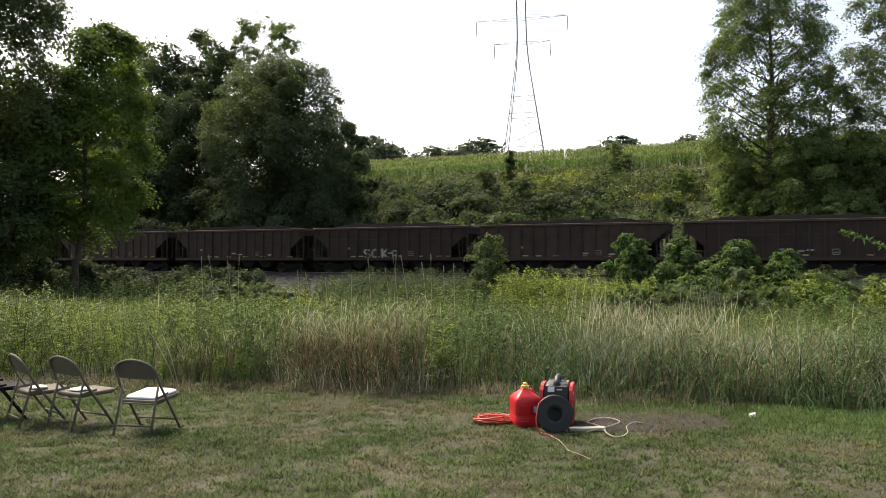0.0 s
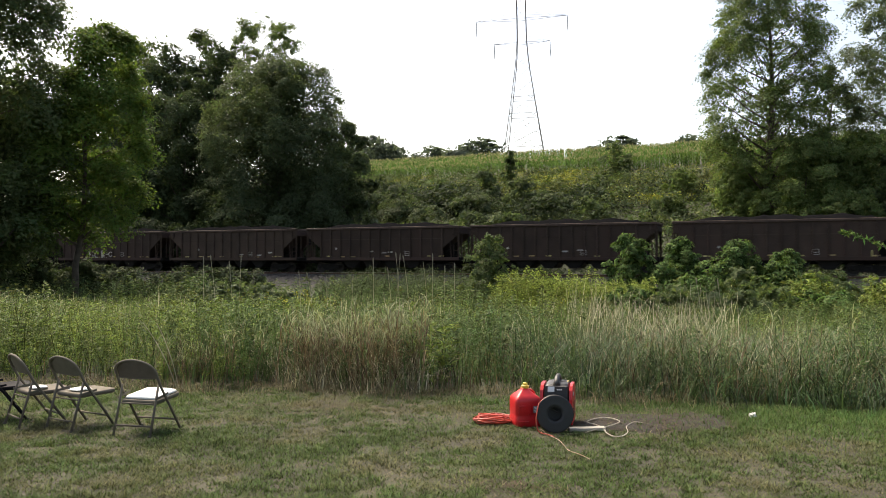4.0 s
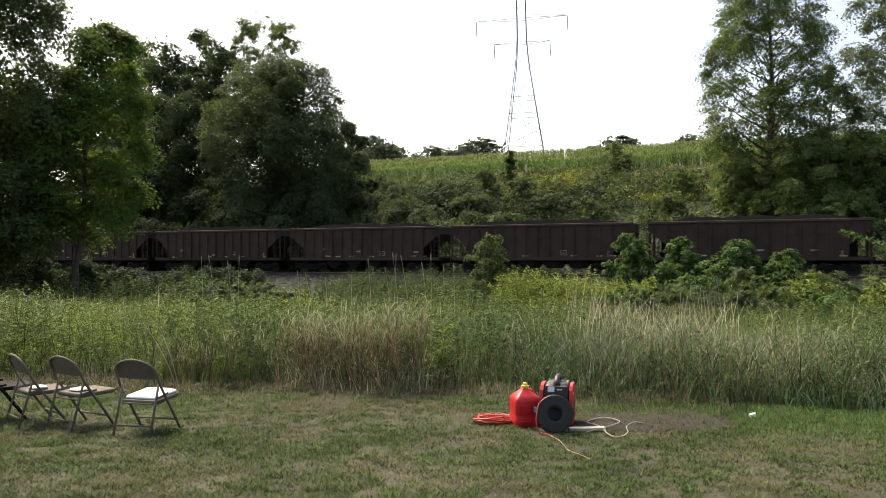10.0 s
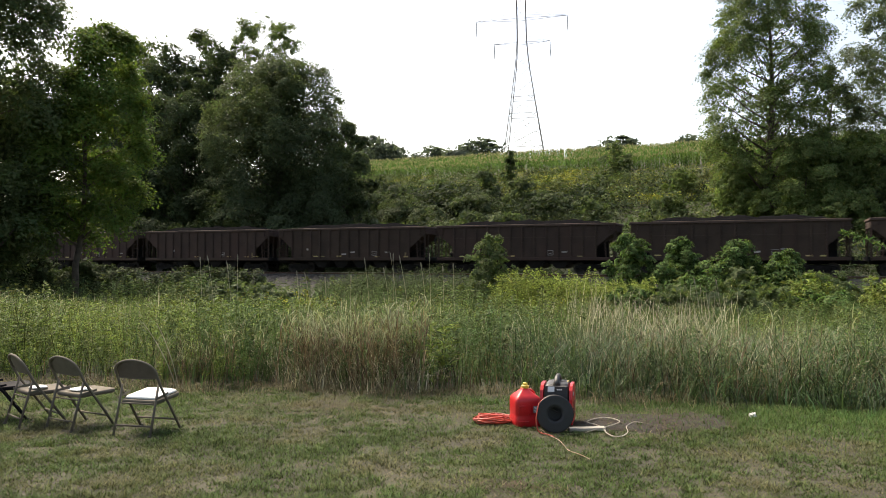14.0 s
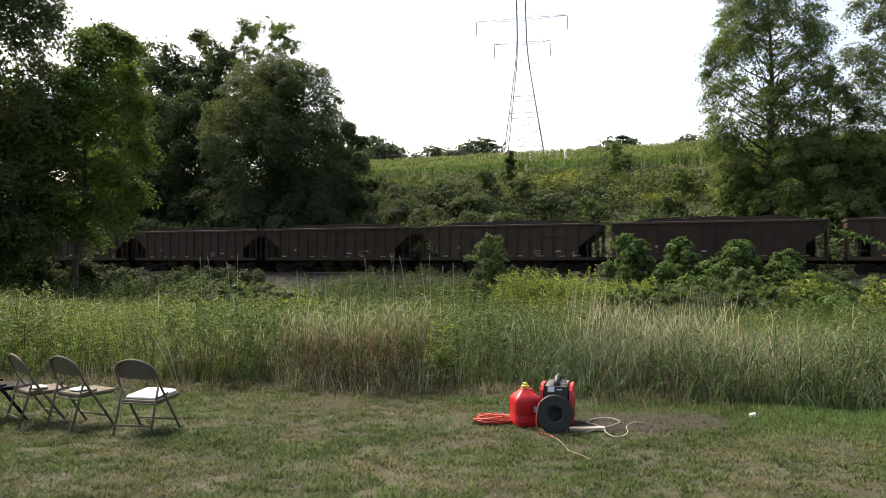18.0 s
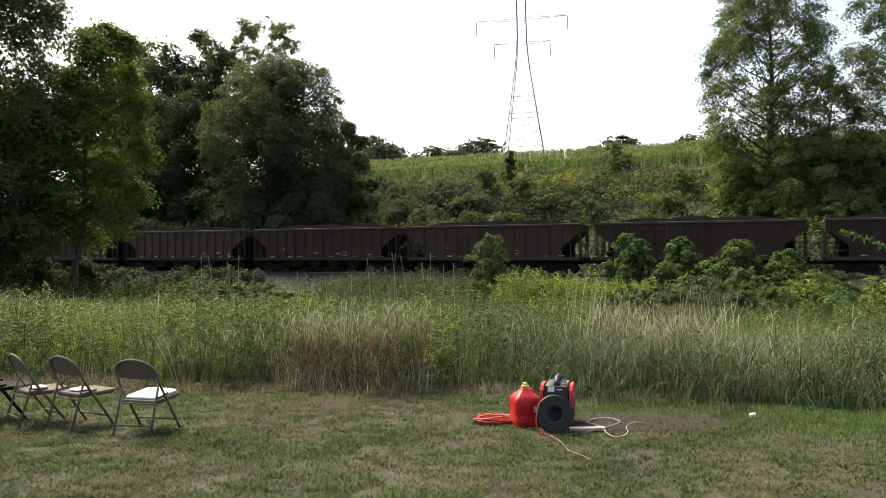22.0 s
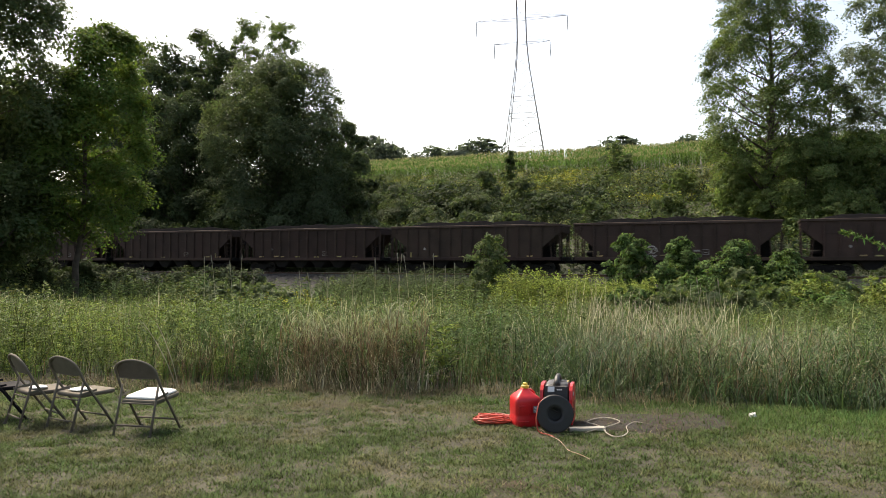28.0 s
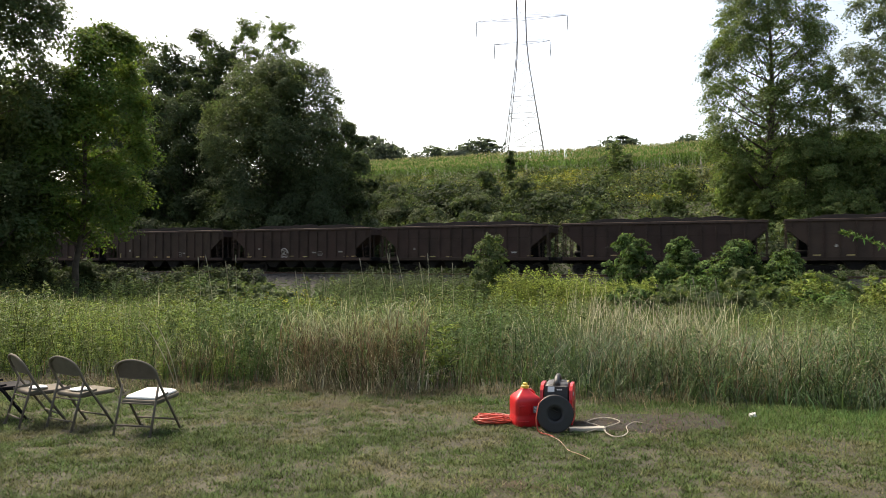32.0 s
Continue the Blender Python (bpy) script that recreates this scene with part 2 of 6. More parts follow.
M_TWIG = mat("bare_twig", (0.20, 0.17, 0.13), (0.12, 0.10, 0.08), scale=10, bump=0.3, rough=0.9)

# ---- the lie of the land: s runs along the track (to the right), w across it (away from the camera) ----
TH = radians(23.3)
CT, ST = math.cos(TH), math.sin(TH)
TRACK_Y = 61.1                      # where the near side of the train crosses the line of sight
W_T = 1.55                          # track centre behind that side
RAIL_Z = 0.63
PROFILE_W = [-900, -60, -47, -35, -20, -8, -3.4, -0.6, 3.7, 6.4, 10, 20, 69.5, 112, 122, 140, 400, 3000]
PROFILE_Z = [0.5, 0.0, 0.0, -0.35, -0.75, -0.85, -0.85, 0.1, 0.1, -0.3, 0.2, 2.6, 16.3, 24.2, 25.0, 25.2, 24.0, 22.0]


def to_w(x, y):
    return (y - TRACK_Y) * CT + x * ST


def from_sw(s, w):
    return s * CT + w * ST, TRACK_Y - s * ST + w * CT


def bumps(x, y):
    return 0.5 * np.sin(x * 0.31 + 1.3) * np.sin(y * 0.27) + 0.3 * np.sin(x * 0.83 - y * 0.6) + 0.2 * np.sin(y * 1.7 + x * 1.1)


def gz(x, y):
    """Height of the ground."""
    x, y = np.asarray(x, float), np.asarray(y, float)
    w = to_w(x, y)
    rough = np.where(w > 8, np.clip((w - 8) / 20, 0, 1) * 0.35, np.where(w < -5, 0.05, 0.0))
    lawn = np.clip((np.hypot(x, y) - 11) / 6, 0.12, 1)
    return np.interp(w, PROFILE_W, PROFILE_Z) + rough * lawn * bumps(x, y)


def ground_z(x, y):
    return float(gz(x, y))


def grid_mesh(name, U, V, fn, material, smooth=True):
    uu, vv = np.meshgrid(U, V)
    x, y, z = fn(uu.ravel(), vv.ravel())
    nu, nv = len(U), len(V)
    i = np.arange(nu * nv).reshape(nv, nu)
    f = np.stack([i[:-1, :-1], i[:-1, 1:], i[1:, 1:], i[1:, :-1]], -1).reshape(-1, 4)
    return mesh_np(name, np.stack([x, y, z], -1), f, material, smooth)


def spread(near, far, step, grow=1.18):
    out, d = [near], step
    while out[-1] < far:
        out.append(out[-1] + d)
        d *= grow
    return out


S_LINES = sorted({-v for v in spread(90, 2500, 4)} | set(np.arange(-90, 90, 1.5)) | set(spread(90, 2500, 4)))
W_LINES = sorted({-v for v in spread(62, 900, 2)} | set(np.arange(-62, -9, 1.0)) | set(np.arange(-9, 11, 0.35)) | set(np.arange(11, 126, 1.5)) | set(spread(126, 3000, 4)))


def ground_fn(s, w):
    x, y = s * CT + w * ST, TRACK_Y - s * ST + w * CT
    return x, y, gz(x, y)


ground = new("ground", grid_mesh("ground", np.array(S_LINES), np.array(W_LINES), ground_fn, M_GROUND))
tagged(ground, "earth under lawn, weeds and a rising hillside", "ground", kind="structure")

# lawn soil, a thin sheet over the ground where it is mown
EDGE_X = [-14, -6, -4, -1.5, 0.5, 2.2, 3.3, 5, 8, 14]
EDGE_Y = [10.6, 10.4, 10.0, 9.7, 9.4, 9.2, 8.5, 8.6, 8.9, 9.4]


def edge_y(x):
    x = np.asarray(x, float)
    return np.interp(x, EDGE_X, EDGE_Y) + 0.16 * np.sin(x * 2.3) + 0.10 * np.sin(x * 5.1 + 1)


def lawn_fn(u, v):
    y = v * (edge_y(u) + 0.7 + 30) - 30
    return u, y, gz(u, y) + 0.012


lawn = new("lawn_ground", grid_mesh("lawn_ground", np.linspace(-14, 14, 141), np.concatenate([np.linspace(0, 0.7, 8)[:-1], np.linspace(0.7, 1, 60)]), lawn_fn, M_LAWN_SOIL))
tagged(lawn, "bare dry earth and thatch of a mown lawn", "lawn", kind="structure")

# ---- railway: ballast, ties, rails ----
TRACK_M = Matrix.Translation((W_T * ST, TRACK_Y + W_T * CT, 0)) @ Matrix.Rotation(-TH, 4, 'Z')
trackbed = new("ballast_bed", grid_mesh("ballast_bed", np.arange(-130, 131, 1.0), np.array([-4.6, -3.9, -3.2, -2.5, -1.9, -1.2, 0, 1.2, 1.9, 2.5, 3.4, 4.2]),
    lambda u, v: (u, v, np.interp(np.abs(v), [0, 2.0, 4.6], [0.44, 0.43, -0.80]) + 0.03 * np.sin(u * 2.1 + v * 3) + 0.02 * np.sin(u * 5.3)), M_BALLAST_SHADED))
trackbed.matrix_basis = TRACK_M
tagged(trackbed, "grey crushed-stone ballast under a railway track", "ballast", kind="structure")
rng = np.random.default_rng(5)


def stones(n, size):
    c = np.stack([rng.uniform(-42, 6, n), rng.uniform(-4.6, -0.9, n)], -1)
    zz = np.interp(np.abs(c[:, 1]), [0, 2.0, 4.6], [0.44, 0.43, -0.80]) + 0.03 * np.sin(c[:, 0] * 2.1 + c[:, 1] * 3) + 0.02 * np.sin(c[:, 0] * 5.3)
    cube = np.array([[-1, -1, -1], [1, -1, -1], [1, 1, -1], [-1, 1, -1], [-.7, -.7, 1], [.8, -.6, 1], [.6, .7, 1], [-.8, .6, 1]], float)
    quad = np.array([[0, 1, 5, 4], [1, 2, 6, 5], [2, 3, 7, 6], [3, 0, 4, 7], [4, 5, 6, 7]])
    sc = rng.uniform(0.5, 1.0, (n, 1, 3)) * size
    yaw = rng.uniform(0, 6.28, n)
    v = cube[None] * sc + rng.normal(0, 0.15, (n, 8, 3)) * size
    x = v[..., 0] * np.cos(yaw)[:, None] - v[..., 1] * np.sin(yaw)[:, None]
    y = v[..., 0] * np.sin(yaw)[:, None] + v[..., 1] * np.cos(yaw)[:, None]
    v = np.stack([x + c[:, :1], y + c[:, 1:], v[..., 2] + zz[:, None] + size * 0.3], -1)
    f = (quad[None] + 8 * np.arange(n)[:, None, None]).reshape(-1, 4)
    return mesh_np("stones", v, f, M_STONE_SHADED)


part("ballast_stones", stones(6500, 0.055), None, trackbed)["kind"] = "stuff"

rails = thing("railway_track", "rusty steel railway rails on dark wooden ties", "railway track", TRACK_M, kind="structure")
for side in (-0.75, 0.75):
    bm = bmesh.new()
    prism(bm, [(-0.07, 0.44), (0.07, 0.44), (0.07, 0.455), (0.012, 0.475), (0.012, 0.575), (0.036, 0.585), (0.036, 0.622), (-0.036, 0.622), (-0.036, 0.585), (-0.012, 0.575), (-0.012, 0.475), (-0.07, 0.455)], 260,
          Matrix.Translation((0, side, 0)) @ Matrix.Rotation(radians(90), 4, 'Z'))
    r = part("rail", bm, M_RAIL, rails)
    part("rail_head", boxes(((260, 0.06, 0.008), (0, side, 0.626))), M_RAIL_TOP, r, "polished running surface")
tie_me = bm_mesh("tie", boxes(((0.23, 2.6, 0.17), (0, 0, 0), 0.012)), M_TIE)
for i in range(210):
    t = part("tie", tie_me, None, rails, at=pose(-70 + i * 0.54, 0.02 * math.sin(i * 3.7), 0.372 + 0.005 * math.sin(i * 1.9), 0, 0, 0.6 * math.sin(i * 2.3)))


# ---- the coal train ----
CAR_L = 15.2
SILL = EYE_Z - RAIL_Z - 0.0       # sill foot above the rail
TOP = SILL + 2.74


def hopper_car():
    car = thing("hopper_car", "dark brown steel hopper car heaped with coal, rolling on the track", "rail car", group="coal train")
    half, hw = 7.05, 1.5
    z0, z1 = SILL, TOP
    cut = [(-half, z1 - 0.12), (-half, z1 - 0.62), (-half + 1.35, z1 - 1.75), (-half + 1.35, z0 + 0.1), (half - 1.35, z0 + 0.1), (half - 1.35, z1 - 1.75), (half, z1 - 0.62), (half, z1 - 0.12)]
    for y in (-hw, hw):
        panel = part("side_sheet", prism(bmesh.new(), cut, 0.03, Matrix.Translation((0, y, 0))), M_CAR, car)
        for i in range(13):
            x = -half + 1.42 + i * (2 * half - 2.84) / 12
            deep = 0.09 if i % 3 else 0.12
            part("side_stake", boxes(((0.10, deep, z1 - z0 - 0.25), (x, y * 1.0 + math.copysign(deep / 2 + 0.01, y), (z0 + z1) / 2), 0.012)), M_CAR, car)
        for x in (-half + 0.45, half - 0.45):
            part("side_stake", boxes(((0.09, 0.09, 0.5), (x, y + math.copysign(0.05, y), z1 - 0.36), 0.012)), M_CAR, car)
        part("top_chord", boxes(((2 * half + 0.12, 0.17, 0.17), (0, y + math.copysign(0.04, y), z1 - 0.085), 0.02)), M_CAR_TRIM, car)
        part("side_sill", boxes(((2 * half, 0.16, 0.24), (0, y + math.copysign(0.02, y), z0 + 0.10), 0.02)), M_CAR, car)
        part("crease", boxes(((2 * half - 2.9, 0.03, 0.05), (0, y + math.copysign(0.025, y), z1 - 1.0))), M_CAR, car)
    for e in (-1, 1):
        # end: sloping floor, posts, ladder, end sill, brake gear, platform
        bm = bmesh.new()
        prism(bm, [(e * (half - 0.02), z1 - 0.2), (e * (half - 0.02), z1 - 0.62), (e * (half - 2.9), z0 + 0.0), (e * (half - 2.9), z0 + 0.08), (e * (half - 0.07), z1 - 0.56), (e * (half - 0.07), z1 - 0.2)], 2 * hw - 0.06)
        part("slope_sheet", bm, M_CAR, car)
        part("web_plate", prism(bmesh.new(), [(e * (half - 2.75), z0 + 0.12), (e * (half - 0.7), z0 + 0.12), (e * (half - 0.7), z1 - 1.2)], 0.04), M_CAR_DARK, car)
        part("end_chord", boxes(((0.14, 2 * hw, 0.16), (e * (half - 0.02), 0, z1 - 0.09), 0.02)), M_CAR_TRIM, car)
        for y in (-hw + 0.04, -hw + 0.75, hw - 0.75, hw - 0.04):
            part("end_post", boxes(((0.10, 0.09, z1 - z0 - 0.2), (e * (half - 0.06), y, (z0 + z1) / 2 - 0.05), 0.01)), M_CAR, car)
        for y in (-hw + 0.05, hw - 0.05):
            part("corner_brace", boxes(((0.08, 0.07, 1.35), (e * (half - 0.72), y, z0 + 0.78), 0.01, Matrix.Rotation(radians(e * -4), 4, 'Y'))), M_CAR, car)
        part("end_sill", boxes(((0.30, 2 * hw, 0.30), (e * (half + 0.02), 0, z0 + 0.09), 0.02)), M_CAR_DARK, car)
        part("end_platform", boxes(((1.25, 2 * hw - 0.1, 0.05), (e * (half - 0.75), 0, z0 + 0.22))), M_CAR_DARK, car)
        lad = part("ladder", boxes(((0.03, 0.04, 2.1), (e * (half + 0.06), -hw - 0.06, z0 + 1.3)), ((0.03, 0.04, 2.1), (e * (half - 0.42), -hw - 0.06, z0 + 1.3))), M_CAR, car)
        for k in range(6):
            part("rung", boxes(((0.5, 0.025, 0.025), (e * (half - 0.18), -hw - 0.07, z0 + 0.4 + k * 0.37))), M_CAR, lad)
        cp = part("coupler", boxes(((0.62, 0.16, 0.22), (e * (half + 0.36), 0, z0 - 0.13), 0.03), ((0.16, 0.30, 0.28), (e * (half + 0.50), 0, z0 - 0.13), 0.04)), M_CAR_DARK, car)
        part("brake_hose", tube(bmesh.new(), [(e * (half + 0.1), 0.35, z0 - 0.05), (e * (half + 0.25), 0.36, z0 - 0.35), (e * (half + 0.50), 0.3, z0 - 0.45)], 0.025, 6), M_CAR_DARK, cp)
    bw = part("brake_wheel", lathe(bmesh.new(), [(0.05, 0), (0.27, 0), (0.27, 0.04), (0.05, 0.04)], 16, (half + 0.02, 0.5, z1 - 1.1), 'x'), M_CAR_DARK, car)
    part("brake_cylinder", lathe(bmesh.new(), [(0.17, -0.35), (0.2, -0.3), (0.2, 0.3), (0.17, 0.35)], 14, (-half + 1.0, -0.3, z0 + 0.5), 'x'), M_CAR_DARK, car)
    part("center_sill", boxes(((2 * half, 0.34, 0.36), (0, 0, z0 - 0.10))), M_CAR_DARK, car)
    # four hopper bays with doors
    for i in range(4):
        cx = -2.85 + i * 1.9
        bm = bmesh.new()
        prism(bm, [(cx - 0.93, z0 + 0.1), (cx + 0.93, z0 + 0.1), (cx + 0.30, z0 - 0.62), (cx - 0.30, z0 - 0.62)], 2.5)
        bay = part("hopper_bay", bm, M_CAR_DARK, car)
        part("bay_door", boxes(((0.05, 1.0, 0.5), (cx + 0.66, -0.72, z0 - 0.30), 0.0, Matrix.Rotation(radians(40), 4, 'Y'))), M_CAR_DARK, bay)
    # coal, heaped in two long humps
    gx, gy = np.linspace(-half + 0.15, half - 0.15, 56), np.linspace(-hw + 0.06, hw - 0.06, 11)
    hr = np.random.default_rng(3)
    jit = hr.normal(0, 0.025, (11, 56))

    def heap(u, v):
        along = np.clip(1 - (np.abs(u) / (half - 0.1)) ** 5, 0, 1)
        across = 1 - (v / hw) ** 2
        hump = 0.46 + 0.05 * np.cos(u * 1.6 + 0.5) + 0.03 * np.sin(u * 3.7)
        return u, v, z1 - 0.24 + (0.12 + hump * across) * along + jit.ravel() * (0.3 + across)
    part("coal_load", grid_mesh("coal_load", gx, gy, heap, M_COAL, False), None, car, "heaped black coal")
    # trucks
    for e in (-1, 1):
        tr = part("truck", boxes(((0.36, 2.2, 0.26), (0, 0, 0.52), 0.03), ((0.5, 0.6, 0.2), (0, 0, 0.75), 0.02)), M_CAR_DARK, car, at=pose(e * 5.15, 0, 0))
        for y in (-1.0, 1.0):
            bm = bmesh.new()
            prism(bm, [(-1.15, 0.62), (-0.5, 0.74), (0.5, 0.74), (1.15, 0.62), (1.15, 0.42), (0.62, 0.42), (0.42, 0.24), (-0.42, 0.24), (-0.62, 0.42), (-1.15, 0.42)], 0.14, Matrix.Translation((0, y, 0)))
            part("side_frame", bm, M_CAR_DARK, tr)
            for x in (-0.89, 0.89):
                part("bearing_cap", lathe(bmesh.new(), [(0.06, -0.06), (0.12, -0.04), (0.12, 0.05), (0.07, 0.07)], 12, (x, y * 1.09, 0.46), 'y'), M_CAR_DARK, tr)
        for x in (-0.89, 0.89):
            bm = bmesh.new()
            for y in (-0.75, 0.75):
                f = math.copysign(1, y)
                lathe(bm, [(0.10, y - 0.08 * f), (0.14, y - 0.02 * f), (0.36, y + 0.01 * f), (0.40, y - 0.05 * f), (0.455, y - 0.055 * f), (0.457, y + 0.07 * f), (0.40, y + 0.07 * f), (0.33, y + 0.04 * f), (0.12, y + 0.05 * f), (0.10, y + 0.09 * f)], 16, (0, 0, 0), 'y')
                for k in range(4):
                    a = k * math.pi / 2 + 0.3
                    box(bm, (0.05, 0.03, 0.05), (0.24 * math.cos(a), y + 0.06 * f, 0.24 * math.sin(a)))
            lathe(bm, [(0.085, -0.95), (0.085, 0.95)], 12, (0, 0, 0), 'y')
            part("wheelset", bm, M_WHEEL, tr, "paired steel wheels on an axle", at=pose(x, 0, 0.457))
    return car


REFLECT = [-5.0, -3.4, -2.4, -0.9, 0.9, 2.9, 4.6, 5.5]


def car_marks(car, k):
    """Reflectors, stencils and grime marks, which differ from car to car."""
    r = random.Random(100 + k)
    y = -1.533
    strip = bpy.data.meshes.get("reflector") or bm_mesh("reflector", boxes(((0.44, 0.008, 0.10), (0, 0, 0))), M_YELLOW)
    tall = bpy.data.meshes.get("tall_reflector") or bm_mesh("tall_reflector", boxes(((0.10, 0.008, 0.42), (0, 0, 0))), M_YELLOW)
    bar = bpy.data.meshes.get("stencil_bar") or bm_mesh("stencil_bar", boxes(((0.42, 0.008, 0.12), (0, 0, 0))), M_CHALK)
    dot = bpy.data.meshes.get("round_mark") or bm_mesh("round_mark", lathe(bmesh.new(), [(0.10, -0.004), (0.10, 0.004)], 14, axis='y'), M_CHALK)
    for x in REFLECT:
        if r.random() < 0.72:
            part("reflector", strip, None, car, "yellow reflective strip", pose(x + r.uniform(-0.25, 0.25), y, SILL + 0.30 + r.uniform(-0.01, 0.05)))
    if r.random() < 0.4:
        part("reflector", tall, None, car, "yellow reflective strip", pose(r.choice((-5.3, 5.3)), y, SILL + 0.45))
    part("round_mark", dot, None, car, "pale round stencil", pose(-3.9 + r.uniform(-0.3, 0.3), y, SILL + 0.92 + r.uniform(-0.05, 0.1)))
    cx, cz = 2.2 + r.uniform(-0.5, 0.5), SILL + 0.56
    frame_bits = [((0.44, 0.008, 0.035), (0, 0, 0.17)), ((0.44, 0.008, 0.035), (0, 0, -0.17)), ((0.035, 0.008, 0.30), (-0.2, 0, 0)), ((0.035, 0.008, 0.30), (0.2, 0, 0)), ((0.2, 0.008, 0.05), (0, 0, -0.03))]
    sten = bpy.data.meshes.get("stencil_box") or bm_mesh("stencil_box", boxes(*frame_bits), M_CHALK)
    part("stencil_box", sten, None, car, "white stencilled data box", pose(cx, y, cz))
    for i in range(r.randint(0, 3)):
        part("stencil_bar", bar, None, car, "faded white lettering bar", pose(r.uniform(-1, 5.0), y, SILL + 0.50 + r.uniform(-0.06, 0.3)))


def graffiti(car, x0):
    """Spray-painted letter-like loops, as plain strokes."""
    def arc(cx, cz, rx, rz, a0, a1, n=12):
        return [(cx + rx * math.cos(radians(a0 + (a1 - a0) * i / n)), -1.535, cz + rz * math.sin(radians(a0 + (a1 - a0) * i / n))) for i in range(n + 1)]
    z = SILL + 0.54
    strokes = [(arc(x0, z + 0.17, 0.26, 0.17, 20, 270), 0.055), (arc(x0, z - 0.17, 0.26, 0.17, 90, -160), 0.055),
               (arc(x0 + 0.8, z, 0.33, 0.34, 50, 310), 0.07),
               ([(x0 + 1.4, -1.535, z + 0.42), (x0 + 1.42, -1.535, z - 0.36)], 0.08), ([(x0 + 1.95, -1.535, z + 0.45), (x0 + 1.5, -1.535, z + 0.0), (x0 + 2.0, -1.535, z - 0.36)], 0.08),
               (arc(x0 + 2.55, z + 0.05, 0.22, 0.22, 0, 330), 0.035)]
    for pts, rad in strokes:
        bm = tube(bmesh.new(), pts, rad * 1.35, 6)
        bmesh.ops.scale(bm, vec=(1, 0.08, 1), space=Matrix.Translation((0, 1.535, 0)), verts=bm.verts)
        part("graffiti_stroke", bm, M_CHALK, car, "white spray-paint stroke")


def round_scrawl(car, x0):
    """A pale spray-painted ring with loops inside."""
    z = SILL + 0.60
    for cx, cz, rx, rz, rad in ((0, 0, 0.40, 0.42, 0.045), (-0.12, 0.14, 0.15, 0.13, 0.035), (0.14, 0.05, 0.13, 0.16, 0.035), (-0.02, -0.18, 0.2, 0.11, 0.035)):
        bm = tube(bmesh.new(), [(x0 + cx + rx * math.cos(q * 0.36), -1.535, z + cz + rz * math.sin(q * 0.36)) for q in range(17)], rad, 6)
        bmesh.ops.scale(bm, vec=(1, 0.08, 1), space=Matrix.Translation((0, 1.535, 0)), verts=bm.verts)
        part("graffiti_stroke", bm, M_CHALK, car, "white spray-paint stroke")


SPEED_T = [0, 6, 9, 13, 19, 23, 28, 32]
SPEED_N = [-0.01, 3.07, 4.63, 6.71, 9.84, 11.92, 14.5, 16.56]


def car_pose(k, t):
    """Where car k stands at t seconds; cars roll away to the left."""
    n = k + 0.5 + float(np.interp(t, SPEED_T, SPEED_N))
    s = (TRACK_Y - CAR_L * ST * n) / ST
    return TRACK_M @ pose(s, 0, RAIL_Z)


first = hopper_car()
cars = {}
for k in range(-10, 14):
    c = first if k == 13 else copy_thing(first, car_pose(k, 0))
    if k == 13:
        c.matrix_basis = car_pose(k, 0)
    cars[k] = c
for k, c in cars.items():
    car_marks(c, k)
graffiti(cars[10], -1.9)
round_scrawl(cars[-6], -1.5)


# ---- plants: helpers that make many small pieces at once ----
def blades(base, h, wid, az, bend, segs=2, tip=0.12):
    """Grass blades: strips that bend over; arrays of base points, heights, widths, bearings, bends."""
    n = len(base)
    d = np.stack([np.cos(az), np.sin(az), np.zeros(n)], -1)
    side = np.stack([-np.sin(az), np.cos(az), np.zeros(n)], -1)
    rows = []
    for j in range(segs + 1):
        t = j / segs
        p = base + d * (bend * h * t * t)[:, None]
        p[:, 2] += h * (t - 0.35 * np.minimum(bend, 1.6) * t * t)
        hw = (wid * 0.5 * (1 - (1 - tip) * t ** 1.5))[:, None]
        rows += [p - side * hw, p + side * hw]
    v = np.stack(rows, 1)
    k = 2 * (segs + 1)
    q = np.array([[2 * j, 2 * j + 1, 2 * j + 3, 2 * j + 2] for j in range(segs)])
    f = (q[None] + k * np.arange(n)[:, None, None]).reshape(-1, 4)
    return v.reshape(-1, 3), f


def leaves(c, length, width, direction, r, face=None):
    """Diamond leaves at points c, pointing along direction, turned at random about it or facing the given way."""
    n = len(c)
    d = direction / np.maximum(np.linalg.norm(direction, axis=1, keepdims=True), 1e-6)
    a = r.normal(size=(n, 3)) if face is None else face
    s = np.cross(d, a)
    s /= np.maximum(np.linalg.norm(s, axis=1, keepdims=True), 1e-6)
    L, W = np.broadcast_to(length, (n,))[:, None], np.broadcast_to(width, (n,))[:, None]
    nrm = np.cross(d, s)
    v = np.stack([c - d * L * 0.5, c + s * W * 0.5 + nrm * W * 0.12 - d * L * 0.05, c + d * L * 0.5, c - s * W * 0.5 + nrm * W * 0.12 - d * L * 0.05], 1)
    return v.reshape(-1, 3), np.arange(4 * n).reshape(n, 4)


def unit(v):
    return v / np.maximum(np.linalg.norm(v, axis=1, keepdims=True), 1e-6)


